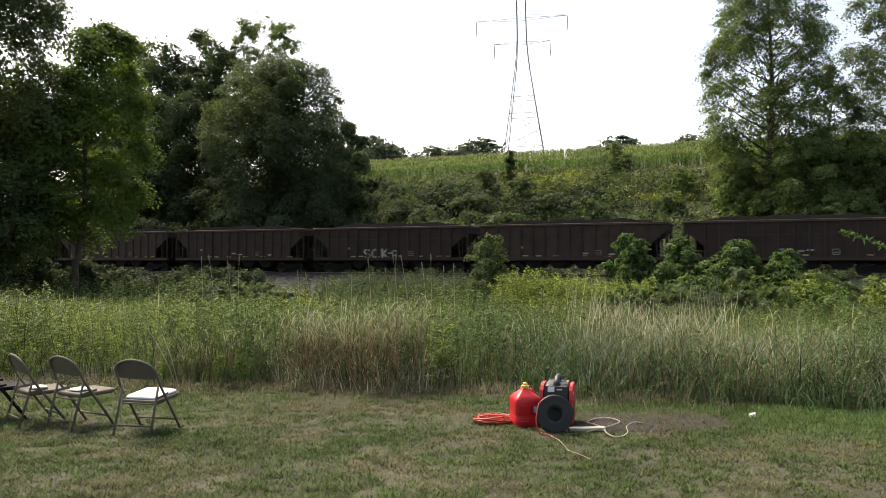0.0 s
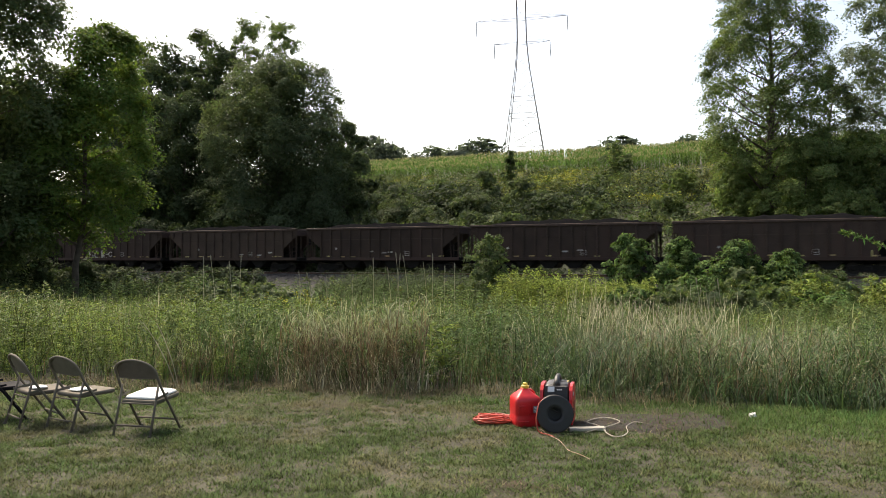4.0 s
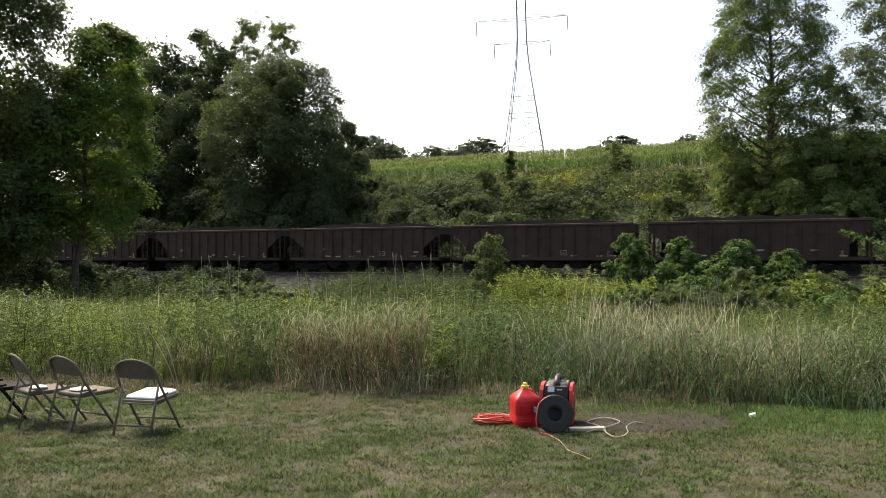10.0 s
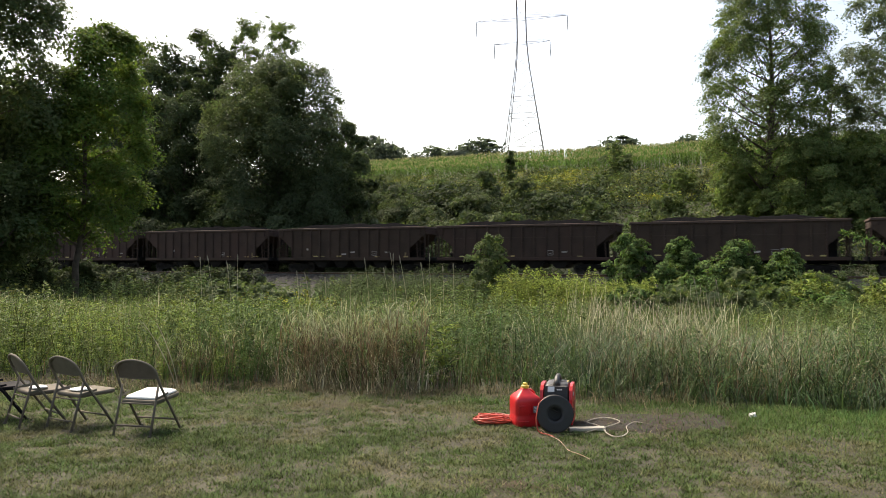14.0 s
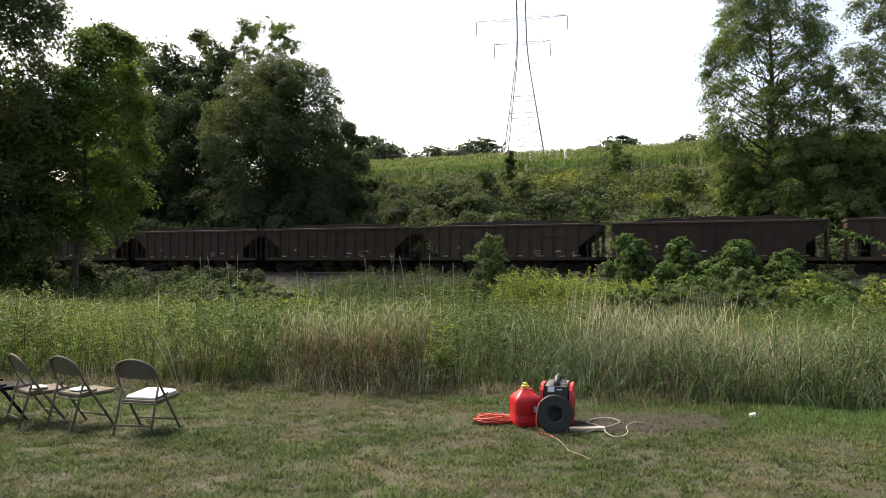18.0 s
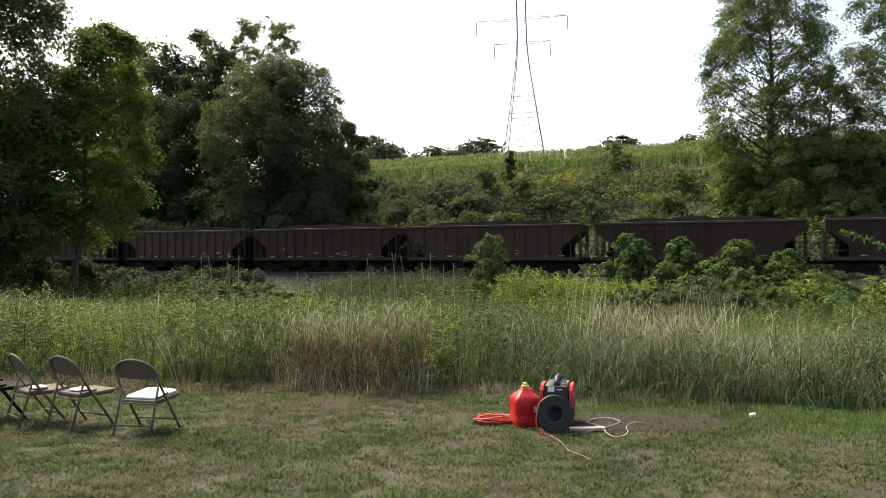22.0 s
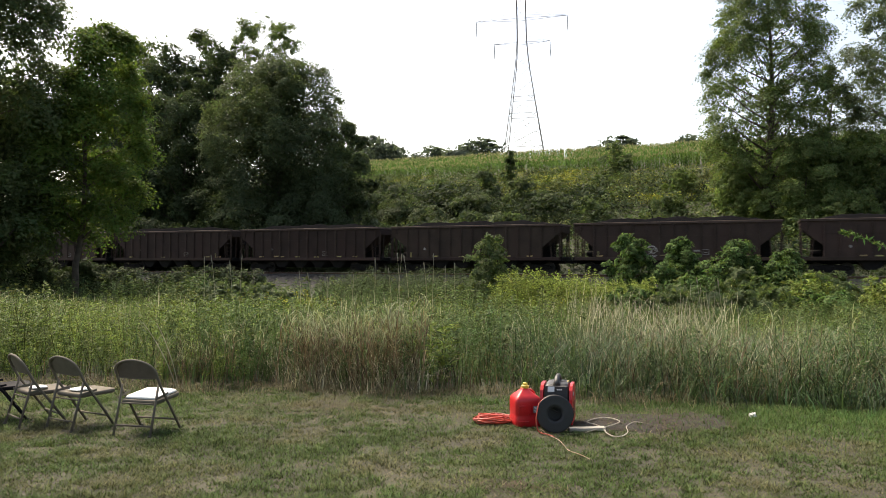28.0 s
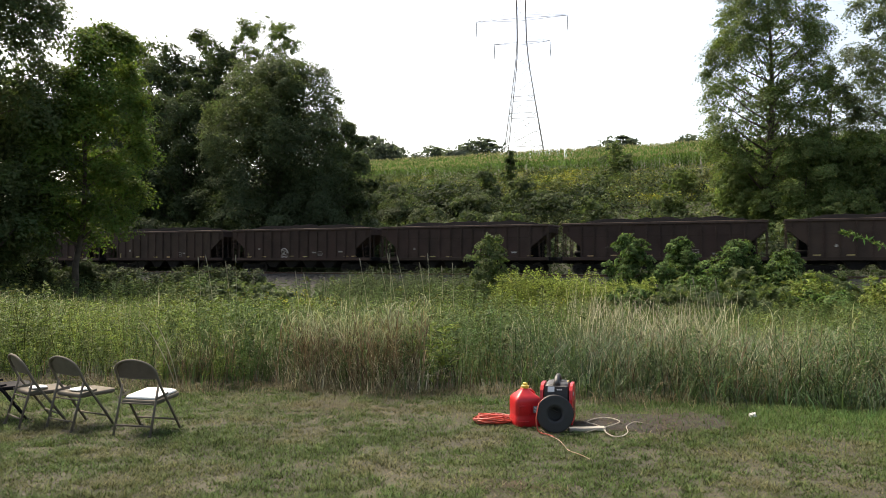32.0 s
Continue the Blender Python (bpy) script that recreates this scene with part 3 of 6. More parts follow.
def foliage(p, normal, length, width, r, droop=0.3):
    """Pointed one-triangle leaves at p, lying across the given normals and hanging a little."""
    n = len(p)
    k = unit(normal)
    d = r.normal(size=(n, 3)) - np.array([0, 0, droop])
    d = unit(d - k * (d * k).sum(1, keepdims=True))
    s = np.cross(k, d)
    L, W = np.broadcast_to(length, (n,))[:, None], np.broadcast_to(width, (n,))[:, None]
    skew = r.uniform(-0.3, 0.3, (n, 1))
    v = np.stack([p + d * L * 0.55, p - d * L * (0.45 + skew) + s * W * 0.5, p - d * L * (0.45 - skew) - s * W * 0.5], 1)
    return v.reshape(-1, 3), np.arange(3 * n).reshape(n, 3)


def join(*pieces):
    vs, fs, o = [], [], 0
    for v, f in pieces:
        vs.append(v)
        fs.append(f + o)
        o += len(v)
    return np.concatenate(vs), np.concatenate(fs)


def scatter(protos, pos, yaw, scale, lean=None, r=None):
    """Plants set out over the ground: each point takes one of the prototypes."""
    pick = r.integers(0, len(protos), len(pos))
    out = []
    for i, (v, f) in enumerate(protos):
        m = pick == i
        n = int(m.sum())
        if not n:
            continue
        p, a, s = pos[m], yaw[m], scale[m]
        c, sn = np.cos(a)[:, None], np.sin(a)[:, None]
        x = (v[None, :, 0] * c - v[None, :, 1] * sn) * s[:, :1]
        y = (v[None, :, 0] * sn + v[None, :, 1] * c) * s[:, :1]
        z = v[None, :, 2] * s[:, 1:]
        if lean is not None:
            x = x + lean[m][:, :1] * z
            y = y + lean[m][:, 1:] * z
        vv = np.stack([x + p[:, :1], y + p[:, 1:2], z + p[:, 2:]], -1)
        ff = f[None] + len(v) * np.arange(n)[:, None, None]
        out.append((vv.reshape(-1, 3), ff.reshape(-1, f.shape[1])))
    return join(*out)


def stuff(name, piece, material, label, category):
    ob = new(name, mesh_np(name, piece[0], piece[1], material))
    return tagged(ob, label, category, kind="stuff")


def wedge(n, y0, y1, r, b0=-0.62, b1=0.62, power=1.0):
    """Random points of the ground between two distances and two bearings."""
    y = np.sqrt(r.uniform(y0 ** 2, y1 ** 2, n)) if power == 1.0 else y0 + (y1 - y0) * r.uniform(0, 1, n) ** power
    x = y * r.uniform(b0, b1, n)
    return x, y


_cells = np.random.default_rng(99).uniform(-1, 1, (128, 128))


def patchy(x, y, f, seed):
    """Smooth random values over the plan, about -1 to 1."""
    u, v = np.asarray(x, float) * f * 0.42 + seed * 17.3 + 640, np.asarray(y, float) * f * 0.42 + seed * 7.9 + 640
    i, j = np.floor(u).astype(int), np.floor(v).astype(int)
    a, b = u - i, v - j
    a, b = a * a * (3 - 2 * a), b * b * (3 - 2 * b)
    g = _cells
    i0, i1, j0, j1 = i % 128, (i + 1) % 128, j % 128, (j + 1) % 128
    return 1.35 * ((g[i0, j0] * (1 - a) + g[i1, j0] * a) * (1 - b) + (g[i0, j1] * (1 - a) + g[i1, j1] * a) * b)


def on_ground(x, y, lift=0.0):
    return np.stack([x, y, gz(x, y) + lift], -1)


# ---- trees ----
DOME = ([0, 0.08, 0.25, 0.5, 0.72, 0.88, 1.0], [0.72, 0.9, 1.0, 0.98, 0.84, 0.6, 0.25])
OVAL = ([0, 0.1, 0.3, 0.55, 0.8, 0.93, 1.0], [0.35, 0.7, 1.0, 0.97, 0.72, 0.45, 0.15])
CONE = ([0, 0.08, 0.22, 0.45, 0.7, 0.9, 1.0], [0.6, 0.92, 1.0, 0.9, 0.68, 0.38, 0.1])
VASE = ([0, 0.15, 0.4, 0.7, 0.88, 1.0], [0.3, 0.55, 0.92, 1.0, 0.85, 0.5])


def tree(name, label, x, y, height, radius, leaf_mat, seed, crown_from=0.15, count=40000, leaf=0.2, shape=DOME, trunk_r=None, limb_n=16, group="",
         shift=(0.0, 0.0), lobes=None, lobe=0.36, spray=0.1, flat=0.45, fill=0.12, gaps=0.25, wide=0.7):
    """A tapered, crooked trunk, limbs that reach into its boughs, and a crown built bough by bough out of leafy sprays, with gaps between them."""
    r = np.random.default_rng(seed)
    trunk_r = trunk_r or height * 0.013
    z0 = ground_z(x, y) - 0.05
    ob = thing(name, label, "tree" if "tree" in name else "bush", pose(x, y, z0), group)
    c0 = height * crown_from
    tall = height - c0
    # boughs: rounded masses that fill the crown's outline
    k = lobes or max(7, int(9 + 5 * tall / radius))
    f = (np.arange(k) + r.uniform(0.15, 0.85, k)) / k
    az = r.uniform(0, 6.28) + np.arange(k) * 2.4 + r.uniform(-0.4, 0.4, k)
    prof = np.interp(f, *shape)
    size = radius * lobe * r.uniform(0.72, 1.28, k) * (0.55 + 0.45 * prof)
    out = np.maximum(0.0, radius * prof - size * r.uniform(0.75, 1.1, k))
    bz = np.clip(c0 + f * tall, size * 0.6 + 0.05, height - size * 0.7)
    bough = np.stack([np.cos(az) * out + shift[0] * f, np.sin(az) * out + shift[1] * f, bz], -1)
    # sprays over the boughs' outer faces
    sprays = int(np.clip(count / 85, 30, 2200))
    pick = r.choice(k, sprays, p=size ** 2 / (size ** 2).sum())
    way = r.normal(size=(sprays, 3))
    way[:, 2] += 0.25
    way[:, :2] += unit(np.concatenate([bough[pick][:, :2], 0 * bough[pick][:, :1]], 1) + 1e-9)[:, :2] * 0.55
    way = unit(way)
    c = bough[pick] + way * (size[pick] * r.uniform(0.7, 1.12, sprays))[:, None] * np.array([1, 1, 0.85])
    # bald spots, which let the sky through
    hole = np.sin(c[:, 0] * 2.3 / radius * 3 + seed) * np.sin(c[:, 2] * 2.1 / radius * 3 + 2 * seed) * np.sin(c[:, 1] * 2.7 / radius * 3 + seed * 0.7)
    keep = (hole < 0.62 - gaps) | (r.uniform(0, 1, sprays) > 0.8)
    c, way, pick = c[keep], way[keep], pick[keep]
    sprays = len(c)
    per = max(8, int(count / sprays))
    idx = np.repeat(np.arange(sprays), per)
    n = len(idx)
    ssz = radius * spray * r.uniform(0.5, 1.45, sprays)
    up = unit(way * 0.6 + np.array([0, 0, 0.7]) + r.normal(size=(sprays, 3)) * 0.3)
    off = unit(r.normal(size=(n, 3))) * (1.45 * r.uniform(0, 1, n) ** 0.42 * ssz[idx])[:, None]
    along = (off * up[idx]).sum(1, keepdims=True)
    off -= up[idx] * along * (1 - flat)
    p = c[idx] + off
    p[:, 2] -= 0.16 * (off ** 2).sum(1) / ssz[idx]
    p[:, 2] = np.maximum(p[:, 2], 0.08)
    face = up[idx] + off / ssz[idx][:, None] * 0.25 + r.normal(size=(n, 3)) * 0.33
    sz = leaf * r.uniform(0.6, 1.45, n)
    pieces = [foliage(p, face, sz, sz * wide, r)]
    # inner leaves, larger and fewer, along the limbs
    m = int(n * fill)
    if m:
        j = r.choice(k, m, p=size ** 3 / (size ** 3).sum())
        core = r.choice([0.9, 0.5, 0.2], m)
        q = bough[j] * np.stack([core, core, 0 * core + 1], -1) + r.normal(size=(m, 3)) * (size[j] * 0.36)[:, None]
        q[:, 2] = np.maximum(q[:, 2], 0.1)
        pieces.append(foliage(q, r.normal(size=(m, 3)) + np.array([0, 0, 0.6]), leaf * 2.0 * r.uniform(0.7, 1.3, m), leaf * 1.3, r))
    v, fc = join(*pieces)
    bm = bmesh.new()
    pts = [(0, 0, -0.1)]
    for i in range(1, 7):
        t = i / 6
        pts.append((shift[0] * t * t * 0.9 + 0.013 * height * math.sin(seed + i * 1.3), shift[1] * t * t * 0.9 + 0.013 * height * math.cos(seed * 2 + i * 1.7), height * 0.88 * t))
    tube(bm, pts, [trunk_r * (1.25 - 1.1 * i / 6) for i in range(7)], 9)
    part("trunk", bm, M_BARK, ob, smooth=True)
    for j in np.argsort(f)[:: max(1, k // limb_n)]:
        b = Vector(bough[j])
        t = min(0.93, max(0.08, (b.z - 0.5 * math.hypot(b.x, b.y) - 0.03 * height) / (height * 0.88)))
        i = min(5, int(t * 6))
        a = Vector(pts[i]).lerp(Vector(pts[i + 1]), t * 6 - i)
        mid = a.lerp(b, 0.5) + Vector((0, 0, -0.05 * (b - a).length))
        r0 = trunk_r * (1.0 - 0.85 * t) * 0.55
        part("limb", tube(bmesh.new(), [a, a.lerp(mid, 0.5), mid, b.lerp(mid, 0.3), b], [r0, r0 * 0.8, r0 * 0.55, r0 * 0.35, r0 * 0.15], 5), M_BARK, ob, smooth=True)
    part("crown", mesh_np("crown", v, fc, leaf_mat), None, ob, "leafy crown of many small leaves")["kind"] = "stuff"
    return ob


# near trees at the edge of the field (west)
tree("maple_tree", "young maple with backlit green leaves at the field edge", -18.2, 38, 13.9, 2.95, M_LEAF_MAPLE, 11, crown_from=0.25, count=52000, leaf=0.145, shape=DOME, trunk_r=0.15, shift=(1.5, 0), lobe=0.36, spray=0.19, flat=0.28, gaps=0.42, lobes=26, fill=0.04)
tree("maple_tree", "tall dark broadleaf tree at the field edge", -21.4, 35.5, 18.5, 4.0, M_LEAF_MID, 12, crown_from=0.1, count=76000, leaf=0.15, shape=OVAL, trunk_r=0.24, lobe=0.34, spray=0.15, flat=0.3, gaps=0.3, lobes=40, fill=0.08)
tree("maple_tree", "dark broadleaf tree at the field edge", -25.5, 39, 16, 4.6, M_LEAF_DARK, 13, crown_from=0.08, count=20000, leaf=0.24, lobe=0.4)
# wood behind the train (west): x, y, height, radius, seed, crown start, outline, leaves, leaf, material
WOOD = [(-18.2, 86, 22.6, 9.3, 21, 0.03, DOME, 152600, 0.21, M_LEAF_DARK), (-28.6, 97, 26.6, 6.2, 23, 0.05, DOME, 42000, 0.23, M_LEAF_SHADE), (-35.4, 98, 26.8, 6.6, 24, 0.04, DOME, 46000, 0.23, M_LEAF_SHADE),
        (-31.0, 91, 20.0, 6.6, 22, 0.02, DOME, 46000, 0.22, M_LEAF_SHADE), (-39.2, 101, 28.2, 6.0, 33, 0.05, DOME, 30000, 0.24, M_LEAF_MID), (-32.4, 103, 28.4, 6.0, 34, 0.05, DOME, 26000, 0.24, M_LEAF_MID), (-43.6, 104, 27.8, 5.0, 29, 0.05, DOME, 22000, 0.25, M_LEAF_MID), (-47.0, 101, 23.0, 6.5, 25, 0.05, DOME, 24000, 0.28, M_LEAF_DARK),
        (-58.0, 106, 24.0, 7.0, 26, 0.06, DOME, 14000, 0.36, M_LEAF_DARK), (-10.9, 89, 14.5, 3.4, 27, 0.02, OVAL, 22000, 0.22, M_LEAF_DARK), (-39.5, 93, 19.0, 5.8, 28, 0.03, DOME, 28000, 0.25, M_LEAF_SHADE)]
for wx, wy, wh, wr, sd, cf, sh, ct, lf_, lm in WOOD:
    ct = int(ct * 0.78)
    tree("woodland_tree", "tall dark green broadleaf tree in a dense wood", wx, wy, wh, wr, lm, sd, crown_from=cf, count=ct, leaf=lf_, shape=sh, lobe=0.29, spray=0.095, flat=0.3, fill=0.28, lobes=int(ct / 2300) + 8, gaps=0.22, group="wood beyond the train")
tree("woodland_tree", "tall airy tree rising over the wood", -25.8, 112, 29.8, 5.2, M_LEAF_LIGHT, 31, crown_from=0.45, count=30000, leaf=0.24, shape=VASE, lobe=0.27, spray=0.11, flat=0.35, fill=0.0, gaps=0.15, lobes=40, group="wood beyond the train")
# trees on the slope (east)
tree("slope_tree", "tall airy broadleaf tree on the slope", 34.2, 80, 29.0, 6.7, M_LEAF_LIGHT, 41, crown_from=0.15, count=86000, leaf=0.20, shape=DOME, lobe=0.24, spray=0.13, flat=0.2, fill=0.05, gaps=0.38, lobes=64, limb_n=34, group="trees on the slope")
tree("slope_tree", "tall dark broadleaf tree on the slope", 50.6, 83, 28.5, 6.6, M_LEAF_DARK, 42, crown_from=0.18, count=64000, leaf=0.21, shape=DOME, lobe=0.24, spray=0.15, flat=0.14, fill=0.05, gaps=0.42, lobes=54, limb_n=34, group="trees on the slope")
tree("slope_tree", "thin airy tree on the slope", 42.6, 84, 15.5, 3.4, M_LEAF_DARK, 44, crown_from=0.15, count=18000, leaf=0.2, shape=OVAL, lobe=0.3, spray=0.14, flat=0.25, gaps=0.4, fill=0.03, group="trees on the slope")
tree("slope_tree", "broadleaf tree on the slope", 58.0, 86, 22.0, 6.0, M_LEAF_DARK, 43, crown_from=0.1, count=14000, leaf=0.36, group="trees on the slope")
BUSHES = [(35.6, 75, 9.2, 4.6, 51, M_THICKET, 34000), (41.8, 76, 9.0, 4.6, 52, M_LEAF_LIGHT, 26000), (31.0, 80, 6.5, 2.8, 53, M_THICKET, 15000), (47.0, 74, 9.5, 4.5, 54, M_LEAF_DARK, 24000), (37.5, 71, 4.2, 3.4, 55, M_LEAF_LIGHT, 15000), (43.5, 71, 5.5, 3.8, 56, M_LEAF_DARK, 14000)]
for bx, by, bh, br, sd, lm, ct in BUSHES:
    tree("slope_bush", "rounded leafy thicket on the slope", bx, by, bh, br, lm, sd, crown_from=0.0, count=ct, leaf=0.19, lobe=0.34, spray=0.11, limb_n=8, group="thickets")
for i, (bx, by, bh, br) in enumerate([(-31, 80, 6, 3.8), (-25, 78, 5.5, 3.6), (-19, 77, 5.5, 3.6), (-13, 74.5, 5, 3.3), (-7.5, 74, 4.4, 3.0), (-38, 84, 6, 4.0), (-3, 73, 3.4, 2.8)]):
    tree("slope_bush", "undergrowth at the wood's foot, its shade in the leaf colour", bx, by, bh, br, M_LEAF_UNDER_SHADED, 60 + i, crown_from=0.0, count=9000, leaf=0.2, lobe=0.36, spray=0.14, limb_n=6, group="undergrowth")
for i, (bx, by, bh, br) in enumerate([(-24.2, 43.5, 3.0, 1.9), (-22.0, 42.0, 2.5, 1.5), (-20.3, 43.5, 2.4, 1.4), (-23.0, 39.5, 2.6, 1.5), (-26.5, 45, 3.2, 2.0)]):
    tree("slope_bush", "undergrowth below the trees at the field edge, shade in its leaf colour", bx, by, bh, br, M_LEAF_UNDER_SHADED, 160 + i, crown_from=0.0, count=6000, leaf=0.13, lobe=0.36, spray=0.16, limb_n=6, trunk_r=0.03, group="undergrowth")
# scattered bushes on the hillside below the corn
for i, (bx, by, bh, br, lm, sh) in enumerate([(26.6, 118, 5.4, 2.7, M_LEAF_MID, DOME), (9.9, 112, 6.6, 1.5, M_LEAF_MID, CONE), (5.8, 105, 5.4, 2.1, M_LEAF_MID, OVAL), (10.2, 98, 5.0, 2.6, M_LEAF_DARK, DOME),
                                              (-6, 106, 4.0, 3.2, M_LEAF_DARK, DOME), (0.0, 112, 3.4, 2.2, M_LEAF_MID, DOME), (-9.5, 116, 5.0, 3.0, M_LEAF_DARK, DOME), (17, 88, 3.2, 2.4, M_LEAF_MID, DOME), (30, 96, 4.0, 2.6, M_LEAF_LIGHT, DOME),
                                              (-2, 92, 3.4, 2.8, M_LEAF_DARK, DOME), (3, 88, 3.2, 2.6, M_LEAF_DARK, DOME), (7, 84, 3.4, 2.4, M_LEAF_MID, DOME), (22, 104, 3.0, 2.2, M_LEAF_MID, DOME), (25, 86, 3.0, 2.2, M_LEAF_MID, DOME),
                                              (-8, 84, 4.0, 3.0, M_LEAF_DARK, DOME), (-5, 97, 4.2, 3.2, M_LEAF_DARK, DOME), (1, 80, 3.6, 3.0, M_LEAF_DARK, DOME), (4, 95, 3.8, 3.0, M_LEAF_DARK, DOME), (9, 79, 3.0, 2.4, M_LEAF_DARK, DOME), (-10, 104, 4.6, 3.4, M_LEAF_DARK, DOME), (13, 92, 3.2, 2.4, M_LEAF_DARK, DOME), (33, 88, 3.6, 2.6, M_LEAF_LIGHT, DOME)]):
    tree("hillside_bush", "small bush on the weedy hillside", bx, by, bh, br, lm, 80 + i, crown_from=0.0, count=4200, leaf=0.22, shape=sh, lobe=0.4, spray=0.17, limb_n=6, group="hillside bushes")
# far trees behind the crest, with haze painted into the leaf colour
far = tree("far_tree", "distant tree beyond the cornfield, pale haze in its leaf colour", -22, 262, 19, 9.5, M_LEAF_FAR_HAZE, 91, crown_from=0.03, count=4500, leaf=0.72, lobe=0.34, spray=0.08, fill=0.3, gaps=0.0, limb_n=5, group="distant trees")
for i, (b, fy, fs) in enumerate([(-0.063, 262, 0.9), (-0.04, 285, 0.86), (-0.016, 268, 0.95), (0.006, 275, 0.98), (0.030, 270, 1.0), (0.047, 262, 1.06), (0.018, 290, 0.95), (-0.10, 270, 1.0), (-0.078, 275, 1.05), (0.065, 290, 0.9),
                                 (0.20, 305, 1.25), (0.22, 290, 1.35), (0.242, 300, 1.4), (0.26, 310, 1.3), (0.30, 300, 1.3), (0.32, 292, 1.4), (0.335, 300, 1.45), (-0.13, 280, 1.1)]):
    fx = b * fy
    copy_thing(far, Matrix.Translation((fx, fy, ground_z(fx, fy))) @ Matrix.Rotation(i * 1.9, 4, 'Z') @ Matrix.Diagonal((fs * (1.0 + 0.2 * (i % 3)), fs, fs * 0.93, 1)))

# bushes in the weed field before the track
FIELD_BUSH = [(2.27, 38, 3.8, 1.5, M_LEAF_MID, 0.0, CONE), (8.75, 36, 3.75, 1.2, M_BUSH, 0.06, OVAL), (11.2, 36, 3.5, 1.15, M_BUSH, 0.05, OVAL), (13.0, 34, 3.3, 1.3, M_BUSH, 0.05, OVAL), (15.2, 34, 2.9, 1.2, M_BUSH, 0.05, OVAL), (10.2, 35, 2.4, 1.3, M_BUSH, 0.0, DOME), (12.2, 33.5, 2.5, 1.4, M_BUSH, 0.0, DOME), (14.3, 33, 2.4, 1.4, M_BUSH, 0.0, DOME),
              (9.9, 30.5, 1.7, 1.2, M_BUSH, 0.0, DOME), (12.0, 31, 2.1, 1.4, M_LEAF_MID, 0.0, DOME), (14.1, 30, 1.7, 1.5, M_GOLDENROD, 0.0, DOME), (15.6, 31.5, 2.0, 1.4, M_LEAF_MID, 0.0, DOME), (18.0, 31, 1.7, 1.5, M_GOLDENROD, 0.0, DOME), (20.5, 33, 2.1, 1.5, M_BUSH, 0.0, DOME),
              (-21.8, 48, 1.9, 1.7, M_WEED_GREY, 0.0, DOME), (-19.4, 47, 2.0, 1.8, M_WEED_GREY, 0.0, DOME), (-16.6, 47.5, 2.0, 1.8, M_WEED_GREY, 0.0, DOME), (-14.3, 47, 2.1, 1.8, M_WEED_GREY, 0.0, DOME), (-12.0, 46.5, 1.9, 1.6, M_WEED_GREY, 0.0, DOME), (-25.0, 50, 1.9, 1.8, M_WEED_GREY, 0.0, DOME),
              (6.3, 26, 1.2, 1.3, M_BUSH, 0.0, DOME), (8.2, 27, 1.35, 1.4, M_LEAF_MID, 0.0, DOME), (9.9, 26, 1.2, 1.3, M_LEAF_DARK, 0.0, DOME), (11.6, 27.5, 1.35, 1.4, M_LEAF_MID, 0.0, DOME), (13.4, 27, 1.2, 1.4, M_BUSH, 0.0, DOME), (-6.3, 23.5, 1.25, 1.0, M_LEAF_DARK, 0.0, DOME), (-5.4, 24, 1.25, 1.0, M_LEAF_DARK, 0.0, DOME), (-7.4, 25, 1.2, 1.1, M_LEAF_DARK, 0.0, DOME)]
for i, (bx, by, bh, br, lm, cf, sh) in enumerate(FIELD_BUSH):
    tree("field_bush", "leafy green bush among the weeds by the track", bx, by, bh, br, lm, 120 + i, crown_from=cf, count=13000 if bh > 2.85 else 5600, leaf=0.10, shape=sh, lobe=0.36, spray=0.12, limb_n=10, trunk_r=0.03, gaps=0.1, group="bushes by the track")

# ---- lawn ----
def spikes(base, h, wid, az, bend):
    """Short one-triangle blades of grass."""
    n = len(base)
    d = np.stack([np.cos(az) * bend * h, np.sin(az) * bend * h, h], -1)
    side = np.stack([-np.sin(az), np.cos(az), np.zeros(n)], -1) * (wid * 0.5)[:, None]
    return np.stack([base - side, base + side, base + d], 1).reshape(-1, 3), np.arange(3 * n).reshape(n, 3)


def dryness(x, y):
    """How bleached and thin the lawn is: blotches of several sizes, and a worn strip before the weeds."""
    worn = np.exp(-np.clip(edge_y(x) - y, 0, 9) / 0.75) * np.interp(x, [-9, -3.5, -2.6, 2.6, 3.2, 9], [0.1, 0.35, 1.0, 1.0, 0.1, 0.2])
    return 0.55 * patchy(x, y, 2.4, 1) + 0.45 * patchy(x, y, 6.5, 2) + 0.4 * patchy(x, y, 17, 3) + 1.15 * worn


SOIL = [(1.95, 7.85, 0.72, 0.5, 3), (2.55, 8.0, 0.5, 0.42, 5), (0.55, 5.62, 0.3, 0.10, 7), (-1.3, 8.6, 0.9, 0.4, 9)]


def worn_bare(x, y, r):
    """Where the turf is worn through to the earth."""
    out = np.zeros(len(x), bool)
    for cx, cy, rx, ry, _ in SOIL[:2]:
        out |= np.hypot((x - cx) / rx, (y - cy) / ry) < r.uniform(0.55, 1.25, len(x))
    return out & (r.uniform(0, 1, len(x)) < 0.93)


rg = np.random.default_rng(7)
n = 390000
lx, ly = wedge(n, 5.0, 10.6, rg, -0.62, 0.62)
dry = dryness(lx, ly)
tuft = patchy(lx, ly, 26, 5)
keep = (edge_y(lx) - ly > -0.6) & (rg.uniform(0, 1, n) < np.clip(0.82 - 0.27 * dry + 0.2 * tuft, 0.4, 1) * ~worn_bare(lx, ly, rg))
lx, ly, dry, tuft = lx[keep], ly[keep], dry[keep], tuft[keep]
m = len(lx)
